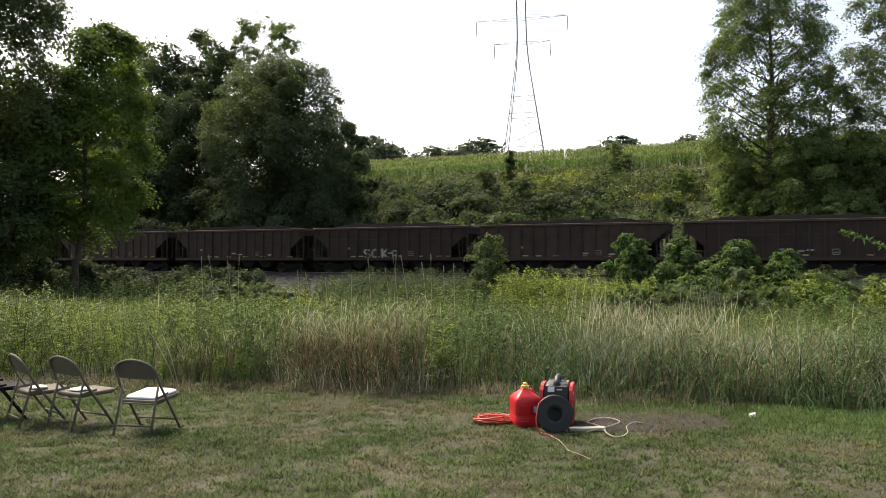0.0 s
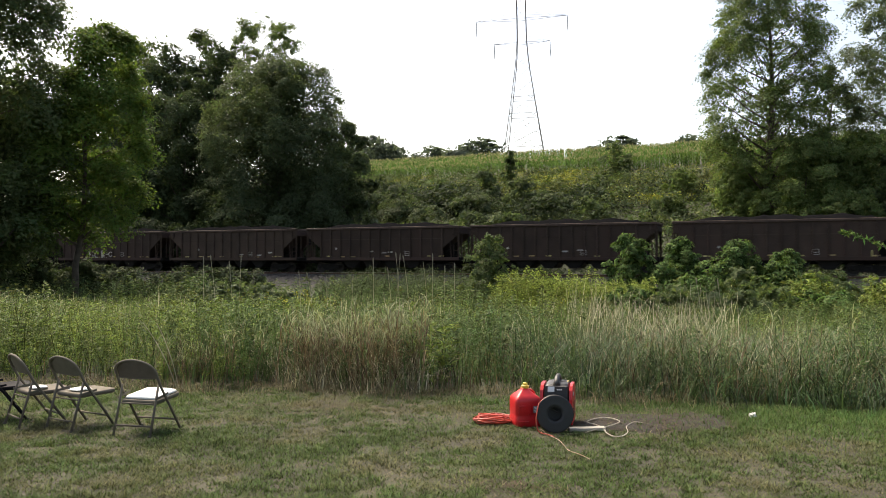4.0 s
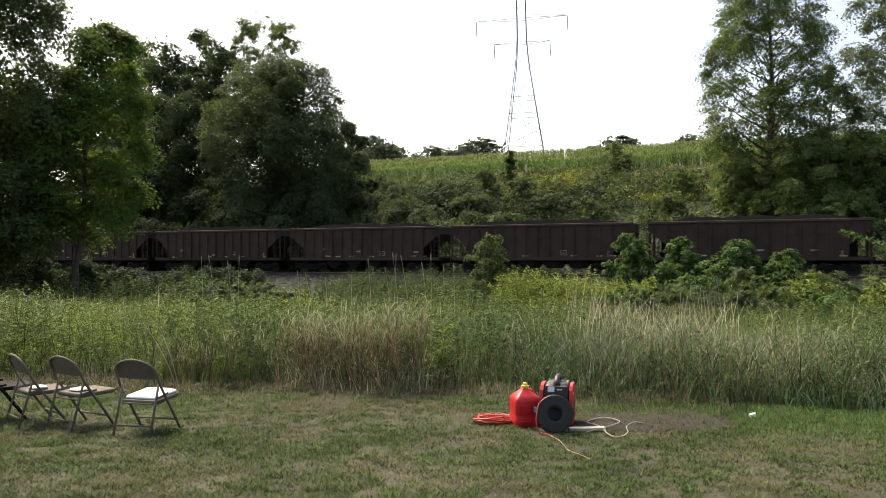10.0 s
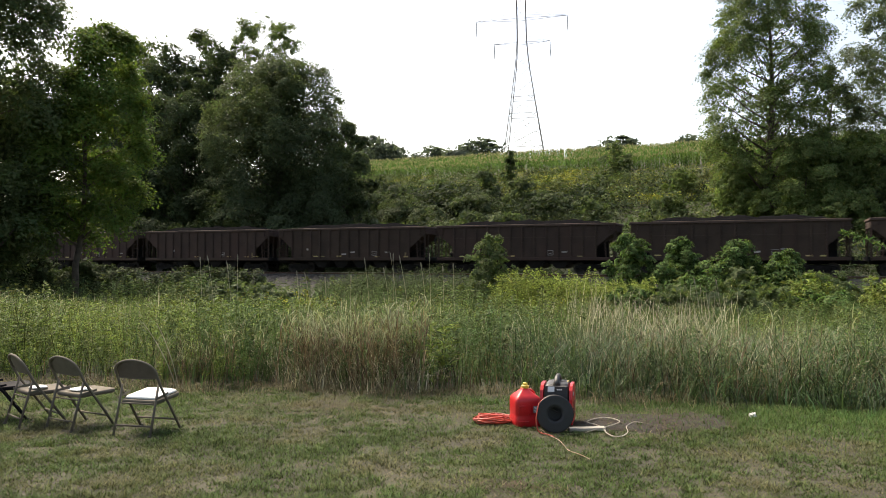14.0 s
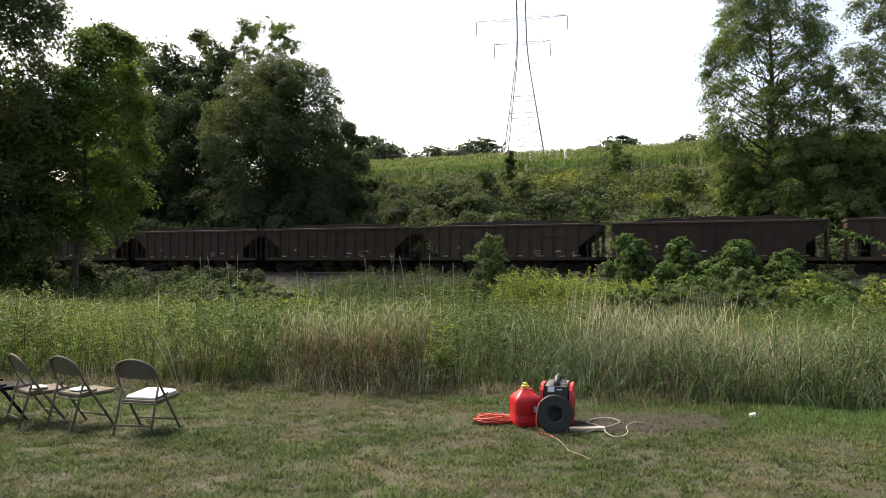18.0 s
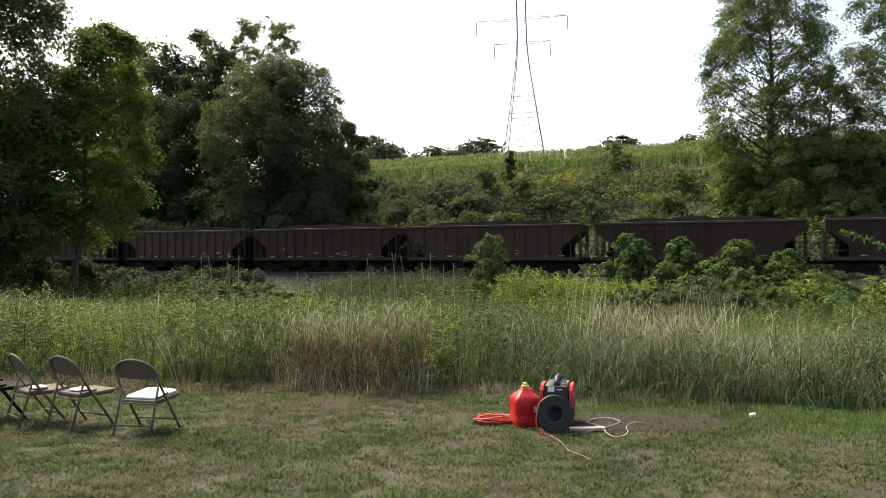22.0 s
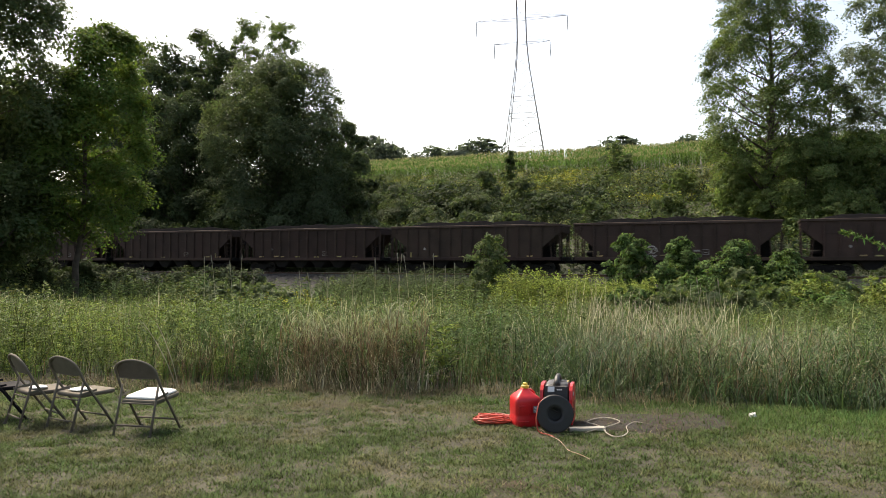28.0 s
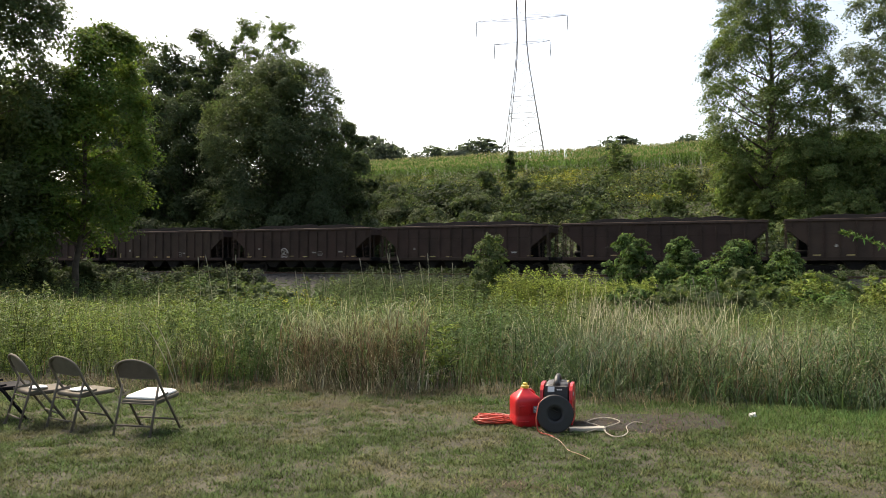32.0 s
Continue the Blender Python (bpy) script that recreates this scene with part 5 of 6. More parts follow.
# ---- folding chairs ----
def folding_chair(at, frame_mat, label, cushion=1.0, seat_z=0.360, seat_tilt=0.5):
    """Steel folding chair; local +y is the way it faces, x its width."""
    ob = thing("folding_chair", label, "chair", at, "folding chairs")
    w = 0.222
    # long straight frame: front feet, up past the seat, bent round over the back
    top = [(-w, 0.195, 0.0), (-w, 0.012, 0.26), (-w, -0.138, 0.47), (-w + 0.005, -0.215, 0.62)]
    arch = [(-(w - 0.005) * math.cos(radians(q)), -0.215 - 0.056 * math.sin(radians(q)), 0.62 + 0.112 * math.sin(radians(q))) for q in range(15, 180, 15)]
    path = top + arch + [(-x, y, z) for x, y, z in top[::-1]]
    part("back_frame", tube(bmesh.new(), path, 0.0125, 8), frame_mat, ob, smooth=True)
    # rear legs with their stretchers
    for sx in (-1, 1):
        part("rear_leg", tube(bmesh.new(), [(sx * (w - 0.025), -0.275, 0.0), (sx * (w - 0.025), -0.19, 0.30), (sx * (w - 0.025), -0.14, 0.485)], 0.0115, 8), frame_mat, ob, smooth=True)
        for px, py in ((sx * w, 0.195), (sx * (w - 0.025), -0.275)):
            part("foot_cap", lathe(bmesh.new(), [(0.012, 0.0), (0.0145, 0.003), (0.0145, 0.028), (0.013, 0.03)], 10, (px, py, 0)), M_RUBBER, ob)
        part("hinge_link", boxes(((0.006, 0.20, 0.022), (sx * (w - 0.012), -0.10, 0.375), 0.002, Matrix.Rotation(radians(9), 4, 'X'))), frame_mat, ob)
    part("rear_stretcher", tube(bmesh.new(), [(-w + 0.025, -0.244, 0.11), (w - 0.025, -0.244, 0.11)], 0.009, 8), frame_mat, ob, smooth=True)
    part("rear_stretcher", tube(bmesh.new(), [(-w + 0.025, -0.187, 0.31), (w - 0.025, -0.187, 0.31)], 0.007, 8), frame_mat, ob, smooth=True)
    part("front_stretcher", tube(bmesh.new(), [(-w, 0.114, 0.115), (w, 0.114, 0.115)], 0.009, 8), frame_mat, ob, smooth=True)
    # backrest: a pressed, gently curved panel filling the arch
    bm = bmesh.new()
    nx, nz = 14, 8
    grid = []
    for j in range(nz + 1):
        z = 0.55 + 0.174 * j / nz
        lim = (w - 0.012) * math.sqrt(max(0.0, 1 - (max(0, z - 0.62) / 0.114) ** 2))
        yy = -0.165 - 0.50 * (z - 0.545)
        grid.append([Vector((-lim + 2 * lim * i / nx, yy - 0.022 * (1 - (2 * i / nx - 1) ** 2), z)) for i in range(nx + 1)])
    for off in (0.0, 0.010):
        vs = [[bm.verts.new(p + Vector((0, off, 0))) for p in row] for row in grid]
        for j in range(nz):
            for i in range(nx):
                bm.faces.new((vs[j][i], vs[j][i + 1], vs[j + 1][i + 1], vs[j + 1][i]))
    part("backrest", bm, frame_mat, ob, smooth=True)
    part("backrest_lip", tube(bmesh.new(), [grid[0][i] + Vector((0, 0.005, 0)) for i in range(nx + 1)], 0.008, 6), frame_mat, ob, smooth=True)
    # seat: a pan with a rolled rim, front corners rounded
    bm = bmesh.new()
    outline = []
    for cx, cy, a0, rr in ((0.135, 0.17, 0, 0.06), (-0.135, 0.17, 90, 0.06), (-0.16, -0.15, 180, 0.03), (0.16, -0.15, 270, 0.03)):
        outline += [(cx + rr * math.cos(radians(a0 + k * 22.5)), cy + rr * math.sin(radians(a0 + k * 22.5))) for k in range(5)]
    tilt = Matrix.Translation((0, 0.01, seat_z)) @ Matrix.Rotation(radians(seat_tilt), 4, 'X')
    lay = [(1.0, -0.030), (1.02, -0.010), (1.0, 0.006), (0.93, 0.010), (0.75, 0.004), (0.4, -0.004)]
    rings = [[bm.verts.new(tilt @ Vector((x * s, y * s, z))) for x, y in outline] for s, z in lay]
    for r0, r1 in zip(rings, rings[1:]):
        for k in range(len(outline)):
            bm.faces.new((r0[k], r0[(k + 1) % len(outline)], r1[(k + 1) % len(outline)], r1[k]))
    bm.faces.new(rings[-1])
    bm.faces.new(rings[0][::-1])
    part("seat", bm, frame_mat, ob, smooth=True)
    if cushion:
        bm = bmesh.new()
        lay = [(0.86, 0.008), (0.92, 0.008 + 0.012 * cushion), (0.86, 0.008 + 0.026 * cushion), (0.62, 0.008 + 0.046 * cushion), (0.25, 0.008 + 0.054 * cushion)]
        rings = [[bm.verts.new(tilt @ Vector((x * s * cushion - 0.10 * (1 - cushion), y * s * cushion + 0.012 - 0.06 * (1 - cushion), z))) for x, y in outline] for s, z in lay]
        for r0, r1 in zip(rings, rings[1:]):
            for k in range(len(outline)):
                bm.faces.new((r0[k], r0[(k + 1) % len(outline)], r1[(k + 1) % len(outline)], r1[k]))
        bm.faces.new(rings[-1])
        bm.faces.new(rings[0][::-1])
        part("seat_pad", bm, M_WHITE, ob, "white padded vinyl seat pad", smooth=True)
    return ob


G = 0.002
folding_chair(pose(-2.875, 7.53, ground_z(-2.9, 7.56) + G, 0, 0, -14), M_CHAIR, "beige steel folding chair with a white seat pad, on the lawn", 1.0, 0.343, 4.0)
folding_chair(pose(-3.63, 7.775, ground_z(-3.66, 7.74) + G, 0, 0, -30), M_CHAIR, "beige steel folding chair with a small white pad, on the lawn", 0.45)
folding_chair(pose(-4.13, 7.90, ground_z(-4.2, 7.88) + G, 0, 0, -44), M_CHAIR, "beige steel folding chair with a small white pad, on the lawn", 0.4)
folding_chair(pose(-4.63, 8.13, ground_z(-4.63, 8.13) + G, 0, 0, -56), M_CHAIR_BLACK, "black folding chair at the end of the row", cushion=0)


# ---- fuel can ----
def rounded_loft(bm, layers, n=28, power=3.2):
    """Stacks rounded-box sections: (half x, half y, z, shift x)."""
    rings = []
    for hx, hy, z, sx in layers:
        ring = []
        for k in range(n):
            a = 2 * math.pi * k / n
            c, s = math.cos(a), math.sin(a)
            ring.append(bm.verts.new((sx + hx * math.copysign(abs(c) ** (2 / power), c), hy * math.copysign(abs(s) ** (2 / power), s), z)))
        rings.append(ring)
    for r0, r1 in zip(rings, rings[1:]):
        for k in range(n):
            bm.faces.new((r0[k], r0[(k + 1) % n], r1[(k + 1) % n], r1[k]))
    bm.faces.new(rings[0][::-1])
    bm.faces.new(rings[-1])
    return bm


can = thing("fuel_can", "red plastic fuel can with a yellow cap, standing on the grass", "fuel can", pose(0.83, 7.78, ground_z(0.8, 7.8) + 0.006, 0, 0, 12) @ Matrix.Diagonal((0.90, 0.95, 0.97, 1)))
part("can_body", rounded_loft(bmesh.new(), [(0.125, 0.11, 0.0, 0), (0.145, 0.13, 0.012, 0), (0.150, 0.135, 0.04, 0), (0.150, 0.135, 0.10, 0), (0.1465, 0.131, 0.116, 0), (0.1465, 0.131, 0.135, 0), (0.150, 0.135, 0.15, 0), (0.151, 0.135, 0.262, 0), (0.148, 0.132, 0.285, 0), (0.136, 0.122, 0.305, 0), (0.108, 0.10, 0.328, -0.005), (0.074, 0.07, 0.352, -0.008), (0.048, 0.046, 0.374, -0.008), (0.038, 0.038, 0.382, -0.008), (0.036, 0.036, 0.392, -0.008)], n=44, power=7), M_RED, can, smooth=True)
part("embossed_panel", boxes(((0.10, 0.012, 0.012), (-0.075, -0.138, 0.225), 0.004), ((0.012, 0.012, 0.09), (-0.12, -0.138, 0.19), 0.004), ((0.11, 0.012, 0.012), (-0.06, -0.138, 0.065), 0.004)), M_RED, can)
part("rib", boxes(((0.018, 0.012, 0.10), (0.005, -0.139, 0.19), 0.004)), M_RED, can)
part("carry_handle", tube(bmesh.new(), [(0.03, 0.02, 0.36), (0.075, 0.025, 0.362), (0.11, 0.03, 0.335), (0.135, 0.03, 0.275)], 0.016, 8), M_RED, can, smooth=True)
cap = part("cap", lathe(bmesh.new(), [(0.038, 0.388), (0.042, 0.392), (0.042, 0.415), (0.034, 0.42)], 18), M_CAP, can, "yellow screw cap")
part("spout_collar", lathe(bmesh.new(), [(0.022, 0.42), (0.026, 0.423), (0.026, 0.44), (0.018, 0.445)], 14), M_CAP, cap)
lab = part("label_plate", boxes(((0.075, 0.004, 0.07), (0.085, -0.1415, 0.19), 0.001)), M_LABEL_GREY, can, "grey printed label")
for i in range(4):
    part("print_bar", boxes(((0.055 - 0.012 * (i % 2), 0.002, 0.007), (0.085, -0.1445, 0.212 - 0.015 * i))), M_LABEL, lab)

# ---- portable generator ----
gen = thing("portable_generator", "red and black portable inverter generator with a carrying handle", "generator", pose(1.175, 7.86, ground_z(1.17, 7.86) + 0.012, 0, 0, -14) @ Matrix.Diagonal((0.92, 0.95, 0.93, 1)))
part("body_core", rounded_loft(bmesh.new(), [(0.135, 0.19, 0.03, 0), (0.142, 0.20, 0.05, 0), (0.142, 0.205, 0.30, 0), (0.139, 0.197, 0.38, 0), (0.13, 0.18, 0.425, 0), (0.115, 0.15, 0.452, 0), (0.08, 0.11, 0.462, 0)], power=6), M_CHARCOAL, gen, "charcoal housing", smooth=False)
for sx in (-1, 1):
    sp = part("side_cover", prism(bmesh.new(), [(-0.20, 0.03), (0.20, 0.03), (0.215, 0.10), (0.21, 0.31), (0.185, 0.39), (0.14, 0.435), (0.07, 0.45), (-0.09, 0.45), (-0.15, 0.435), (-0.19, 0.39), (-0.21, 0.30), (-0.215, 0.10)], 0.034, Matrix.Translation((sx * 0.157, 0, 0)) @ Matrix.Rotation(radians(90), 4, 'Z')), M_RED, gen, "red side cover")
    for k in range(5):
        part("vent_slot", boxes(((0.006, 0.16, 0.012), (sx * 0.175, 0.02, 0.12 + 0.03 * k))), M_BLACK, sp)
    part("cover_badge", boxes(((0.004, 0.10, 0.035), (sx * 0.1745, -0.06, 0.34))), M_LABEL, sp)
for sx in (-0.11, 0.11):
    for sy in (-0.15, 0.15):
        part("rubber_foot", lathe(bmesh.new(), [(0.022, 0), (0.025, 0.005), (0.02, 0.035)], 10, (sx, sy, 0)), M_BLACK, gen)
pan = part("control_panel", boxes(((0.25, 0.02, 0.21), (0, -0.200, 0.335), 0.006, Matrix.Rotation(radians(-9), 4, 'X'))), M_BLACK, gen, "black control panel")
part("panel_label", boxes(((0.072, 0.004, 0.055), (-0.055, -0.207, 0.405), 0.0, Matrix.Rotation(radians(-9), 4, 'X'))), M_LABEL, pan, "white label")
for i in range(3):
    part("lettering_bar", boxes(((0.014, 0.004, 0.012), (0.015 + 0.02 * i, -0.208, 0.402), 0.0, Matrix.Rotation(radians(-9), 4, 'X'))), M_LABEL, pan)
for i in range(2):
    part("outlet", lathe(bmesh.new(), [(0.024, -0.004), (0.024, 0.004)], 14, (-0.05 + 0.1 * i, -0.226, 0.275), 'y'), M_CHARCOAL, pan)
part("carry_handle", tube(bmesh.new(), [(0, -0.15, 0.43), (0, -0.135, 0.475), (0, -0.09, 0.51), (0, 0.02, 0.515), (0, 0.10, 0.505), (0, 0.135, 0.47), (0, 0.14, 0.43)], [0.040, 0.033, 0.028, 0.027, 0.028, 0.032, 0.038], 10), M_CHARCOAL, gen, smooth=True)
part("fuel_cap", lathe(bmesh.new(), [(0.035, 0.44), (0.038, 0.445), (0.038, 0.465), (0.03, 0.47)], 18, (0.05, 0.02, 0)), M_BLACK, gen)
part("top_plate", boxes(((0.10, 0.14, 0.012), (0.06, 0.07, 0.45), 0.003)), M_CAP, gen, "yellowish warning plate")

# ---- cord reel leaning on the generator ----
reel = thing("cord_reel", "black cord reel with orange cord, standing before the generator", "cord reel", pose(1.085, 7.47, ground_z(1.08, 7.47) + 0.188, -7, 0, -6))
for sy in (-0.06, 0.06):
    f = math.copysign(1, sy)
    bm = bmesh.new()
    prof = [(0.072, 0.004), (0.076, 0.008), (0.10, 0.006), (0.15, 0.004), (0.172, 0.006), (0.178, 0.004), (0.178, -0.006), (0.072, -0.006)]
    rings = []
    for r_, h_ in prof:
        rings.append([bm.verts.new((r_ * math.cos(2 * math.pi * k / 40), sy + f * h_, r_ * math.sin(2 * math.pi * k / 40))) for k in range(40)])
    for i in range(len(rings)):
        r0, r1 = rings[i], rings[(i + 1) % len(rings)]
        for k in range(40):
            bm.faces.new((r0[k], r0[(k + 1) % 40], r1[(k + 1) % 40], r1[k]))
    part("flange", bm, M_BLACK, reel, smooth=True)
bm = bmesh.new()
rin = [[bm.verts.new((rr * math.cos(2 * math.pi * k / 30), y, rr * math.sin(2 * math.pi * k / 30))) for k in range(30)] for rr, y in ((0.075, -0.06), (0.066, -0.06), (0.066, 0.06), (0.075, 0.06))]
for i in range(4):
    for k in range(30):
        bm.faces.new((rin[i][k], rin[i][(k + 1) % 30], rin[(i + 1) % 4][(k + 1) % 30], rin[(i + 1) % 4][k]))
part("hub", bm, M_BLACK, reel)
# added black disc, no part of the reel, keeps the hub hole dark
part("back_plate", lathe(bmesh.new(), [(0.078, 0.064), (0.078, 0.070)], 24, (0, 0, 0), 'y'), M_BLACK, reel)
part("hub_grip", boxes(((0.09, 0.03, 0.022), (0.0, 0.02, 0.03), 0.005, Matrix.Rotation(radians(25), 4, 'Y'))), M_BLACK, reel)
coil = [(0.163 * math.cos(a) * (1 + 0.02 * math.sin(3 * a)), -0.045 + 0.09 * ((i / 240 * 4) % 1), 0.163 * math.sin(a) * (1 + 0.02 * math.sin(3 * a))) for i, a in ((i, i * 2 * math.pi / 30) for i in range(240))]
part("wound_cord", tube(bmesh.new(), coil, 0.012, 6), M_ORANGE, reel, "orange extension cord wound on the hub", smooth=True)


def smooth_path(pts, per=6):
    """A rounded line through points."""
    pts = [Vector(p) for p in pts]
    out = []
    for i in range(len(pts) - 1):
        p0, p1, p2, p3 = pts[max(0, i - 1)], pts[i], pts[i + 1], pts[min(len(pts) - 1, i + 2)]
        for k in range(per):
            t = k / per
            out.append(0.5 * ((2 * p1) + (p2 - p0) * t + (2 * p0 - 5 * p1 + 4 * p2 - p3) * t * t + (3 * p1 - p0 - 3 * p2 + p3) * t ** 3))
    return out + [pts[-1]]


def laid_cord(name, xy, radius, material, label, z=0.02):
    r = random.Random(len(xy))
    pts = smooth_path([(x, y, ground_z(x, y) + z + r.uniform(-0.006, 0.012)) for x, y in xy])
    ob = new(name, bm_mesh(name, tube(bmesh.new(), pts, radius, 7), material, True))
    return tagged(ob, label, "cord")


PALE_CORD = [(2.01, 7.76), (1.93, 7.76), (1.86, 7.69), (1.8, 7.56), (1.76, 7.33), (1.67, 7.16), (1.59, 7.14), (1.55, 7.28), (1.56, 7.52), (1.52, 7.67), (1.45, 7.75), (1.53, 7.91), (1.67, 7.98), (1.76, 7.89), (1.78, 7.76), (1.67, 7.6), (1.52, 7.49), (1.36, 7.33)]
ORANGE_TAIL = [(0.96, 7.42), (1.06, 7.1), (1.09, 6.85), (1.1, 6.72), (1.17, 6.52), (1.24, 6.4)]
laid_cord("extension_cord", PALE_CORD, 0.0055, M_CORD, "pale extension cord lying in loose bends on the grass", 0.04)
laid_cord("extension_cord", [(0.985, 7.42), (0.95, 7.52)] + ORANGE_TAIL, 0.003, M_CORD_WORN, "orange extension cord trailing from the reel over the grass", 0.018)
# loop of cord hanging down the reel's side
bm = tube(bmesh.new(), smooth_path([(0.93, 7.44, 0.30), (0.905, 7.40, 0.22), (0.895, 7.38, 0.12), (0.92, 7.36, 0.04), (0.985, 7.30, 0.03), (1.04, 7.22, 0.025)]), 0.006, 7)
tagged(new("extension_cord", bm_mesh("extension_cord", bm, M_ORANGE, True)), "orange cord looping off the reel to the ground", "cord")
rr = random.Random(4)
coil = []
for i in range(520):
    a = i * 2 * math.pi / 26
    w_ = 0.72 + 0.30 * math.sin(i * 0.083 + 1) + 0.07 * math.sin(i * 0.9)
    coil.append((0.185 * w_ * math.cos(a) + 0.03 * math.sin(i * 0.021), 0.15 * w_ * math.sin(a) + 0.02 * math.cos(i * 0.037), 0.016 + 0.065 * (i / 520) * (1.1 - 0.8 * abs(w_ - 0.65)) + 0.008 * math.sin(i * 0.37)))
cc = new("cord_coil", bm_mesh("cord_coil", tube(bmesh.new(), coil, 0.0062, 5), M_ORANGE, True))
cc.matrix_basis = pose(0.505, 7.87, ground_z(0.5, 7.87) + 0.012, 0, 0, 8)
tagged(cc, "orange extension cord coiled on the grass beside the fuel can", "cord")
brd = new("wooden_board", bm_mesh("wooden_board", boxes(((0.36, 0.085, 0.032), (0, 0, 0), 0.004)), M_BOARD))
brd.matrix_basis = pose(1.40, 7.50, ground_z(1.4, 7.5) + 0.034, 0, -1.0, 4)
tagged(brd, "short weathered board lying on the grass", "board")
bm = bmesh.new()
bmesh.ops.create_icosphere(bm, subdivisions=3, radius=0.045)
for v in bm.verts:
    v.co = v.co * (0.75 + 0.7 * noise.noise(v.co * 40)) * 1.0
    v.co.z *= 0.75
scrap = new("plastic_scrap", bm_mesh("plastic_scrap", bm, M_LABEL))
scrap.matrix_basis = pose(3.28, 8.15, ground_z(3.28, 8.15) + 0.04)
tagged(scrap, "crumpled pale plastic scrap in the grass", "litter")


# ---- transmission tower beyond the corn ----
def bar(bm, a, b, wide):
    tube(bm, [a, b], wide, 4)


tower = thing("transmission_tower", "steel lattice transmission tower on the hill beyond the corn", "pylon", pose(20.4, 190, ground_z(20.4, 190) - 0.1, 0, -1.4, -10))
T_LEV = [(0, 5.15), (4.2, 4.55), (8.4, 3.95), (12.6, 3.36), (16.8, 2.77), (20.6, 2.24), (24.2, 1.73), (27.4, 1.42), (30.6, 1.2), (33.6, 1.13), (36.6, 1.1), (39.6, 1.1), (42.6, 1.1), (45.6, 1.05), (48.0, 0.35)]
for sx in (-1, 1):
    for sy in (-1, 1):
        part("leg", tube(bmesh.new(), [(sx * h0, sy * h0, z0) for z0, h0 in T_LEV], 0.10, 4), M_STEEL, tower)
for i, ((z0, h0), (z1, h1)) in enumerate(zip(T_LEV, T_LEV[1:])):
    for k in range(4):
        rot = Matrix.Rotation(k * math.pi / 2, 4, 'Z')
        bm = bmesh.new()
        bar(bm, rot @ Vector((-h0, -h0, z0)), rot @ Vector((h1, -h1, z1)), 0.045)
        bar(bm, rot @ Vector((h0, -h0, z0)), rot @ Vector((-h1, -h1, z1)), 0.035)
        part("cross_brace", bm, M_STEEL, tower)
        if i in (0, 2, 3, 7, 9, 12):
            part("girt", tube(bmesh.new(), [rot @ Vector((-h1, -h1, z1)), rot @ Vector((h1, -h1, z1))], 0.05, 4), M_STEEL, tower)
for z, reach in ((30.6, 6.9), (36.6, 11.3)):
    for sx in (-1, 1):
        bm = bmesh.new()
        for sy in (-1.1, 1.1):
            bar(bm, (sx * 1.1, sy, z), (sx * reach, 0, z + 0.15), 0.05)
            bar(bm, (sx * 1.1, sy, z + 1.5), (sx * reach, 0, z + 0.2), 0.025)
            for q in range(1, 6):
                x0, x1 = 1.1 + (reach - 1.1) * q / 6, 1.1 + (reach - 1.1) * (q + 0.5) / 6
                bar(bm, (sx * x0, sy * (1 - q / 6), z), (sx * x1, sy * (1 - (q + 0.5) / 6), z + 1.5 * (1 - (q + 0.5) / 6)), 0.015)
        arm = part("cross_arm", bm, M_STEEL, tower)
        bm = lathe(bmesh.new(), [(0.05, 0.0)] + [(0.13 if q % 2 else 0.06, -0.25 - 0.2 * q) for q in range(17)] + [(0.05, -3.9)], 8, (sx * reach, 0, z + 0.1))
        part("insulator_string", bm, M_INSUL, arm, "hanging insulator string")


# ---- bare soil and dry litter round the generator ----
def soil_patch(cx, cy, rx, ry, seed):
    r = random.Random(seed)
    bm = bmesh.new()
    mid = bm.verts.new((cx, cy, ground_z(cx, cy) + 0.03))
    rings = []
    for f in (0.4, 0.75, 1.0):
        ring = []
        for k in range(40):
            a = 2 * math.pi * k / 40
            w_ = 1 + 0.18 * math.sin(3 * a + seed) + 0.1 * math.sin(7 * a + 2 * seed) + r.uniform(-0.05, 0.05)
            x, y = cx + rx * f * w_ * math.cos(a), cy + ry * f * w_ * math.sin(a)
            ring.append(bm.verts.new((x, y, ground_z(x, y) + (0.028 if f < 1 else 0.005) + r.uniform(-0.006, 0.006))))
        rings.append(ring)
    for k in range(40):
        bm.faces.new((mid, rings[0][k], rings[0][(k + 1) % 40]))
    for r0, r1 in zip(rings, rings[1:]):
        for k in range(40):
            bm.faces.new((r0[k], r1[k], r1[(k + 1) % 40], r0[(k + 1) % 40]))
    ob = new("soil_patch", bm_mesh("soil_patch", bm, M_SOIL, True))
    return tagged(ob, "bare brown earth worn through the lawn", "soil", kind="structure")


for cx_, cy_, rx_, ry_, sd in SOIL[:2]:
    soil_patch(cx_, cy_, rx_, ry_, sd)
rl = np.random.default_rng(47)
for nm, cnt, mt, lb in (("straw_litter", 420, M_STRAW, "dry straw litter on bare earth"), ("brown_litter", 2200, M_LITTER, "brown dead grass litter on bare earth")):
    pick = rl.choice(4, cnt, p=[0.45, 0.3, 0.06, 0.19])
    sp = np.array(SOIL)[pick]
    lx = sp[:, 0] + sp[:, 2] * rl.normal(0, 0.62, cnt)
    ly = sp[:, 1] + sp[:, 3] * rl.normal(0, 0.62, cnt)
    stuff(nm, blades(on_ground(lx, ly, 0.022), rl.uniform(0.015, 0.05, cnt), rl.uniform(0.005, 0.012, cnt), rl.uniform(0, 6.28, cnt), rl.uniform(1.0, 4.0, cnt), 1, 0.4), mt, lb, "dry grass")
# a drift of dead stems at the weeds' foot
cnt = 3000
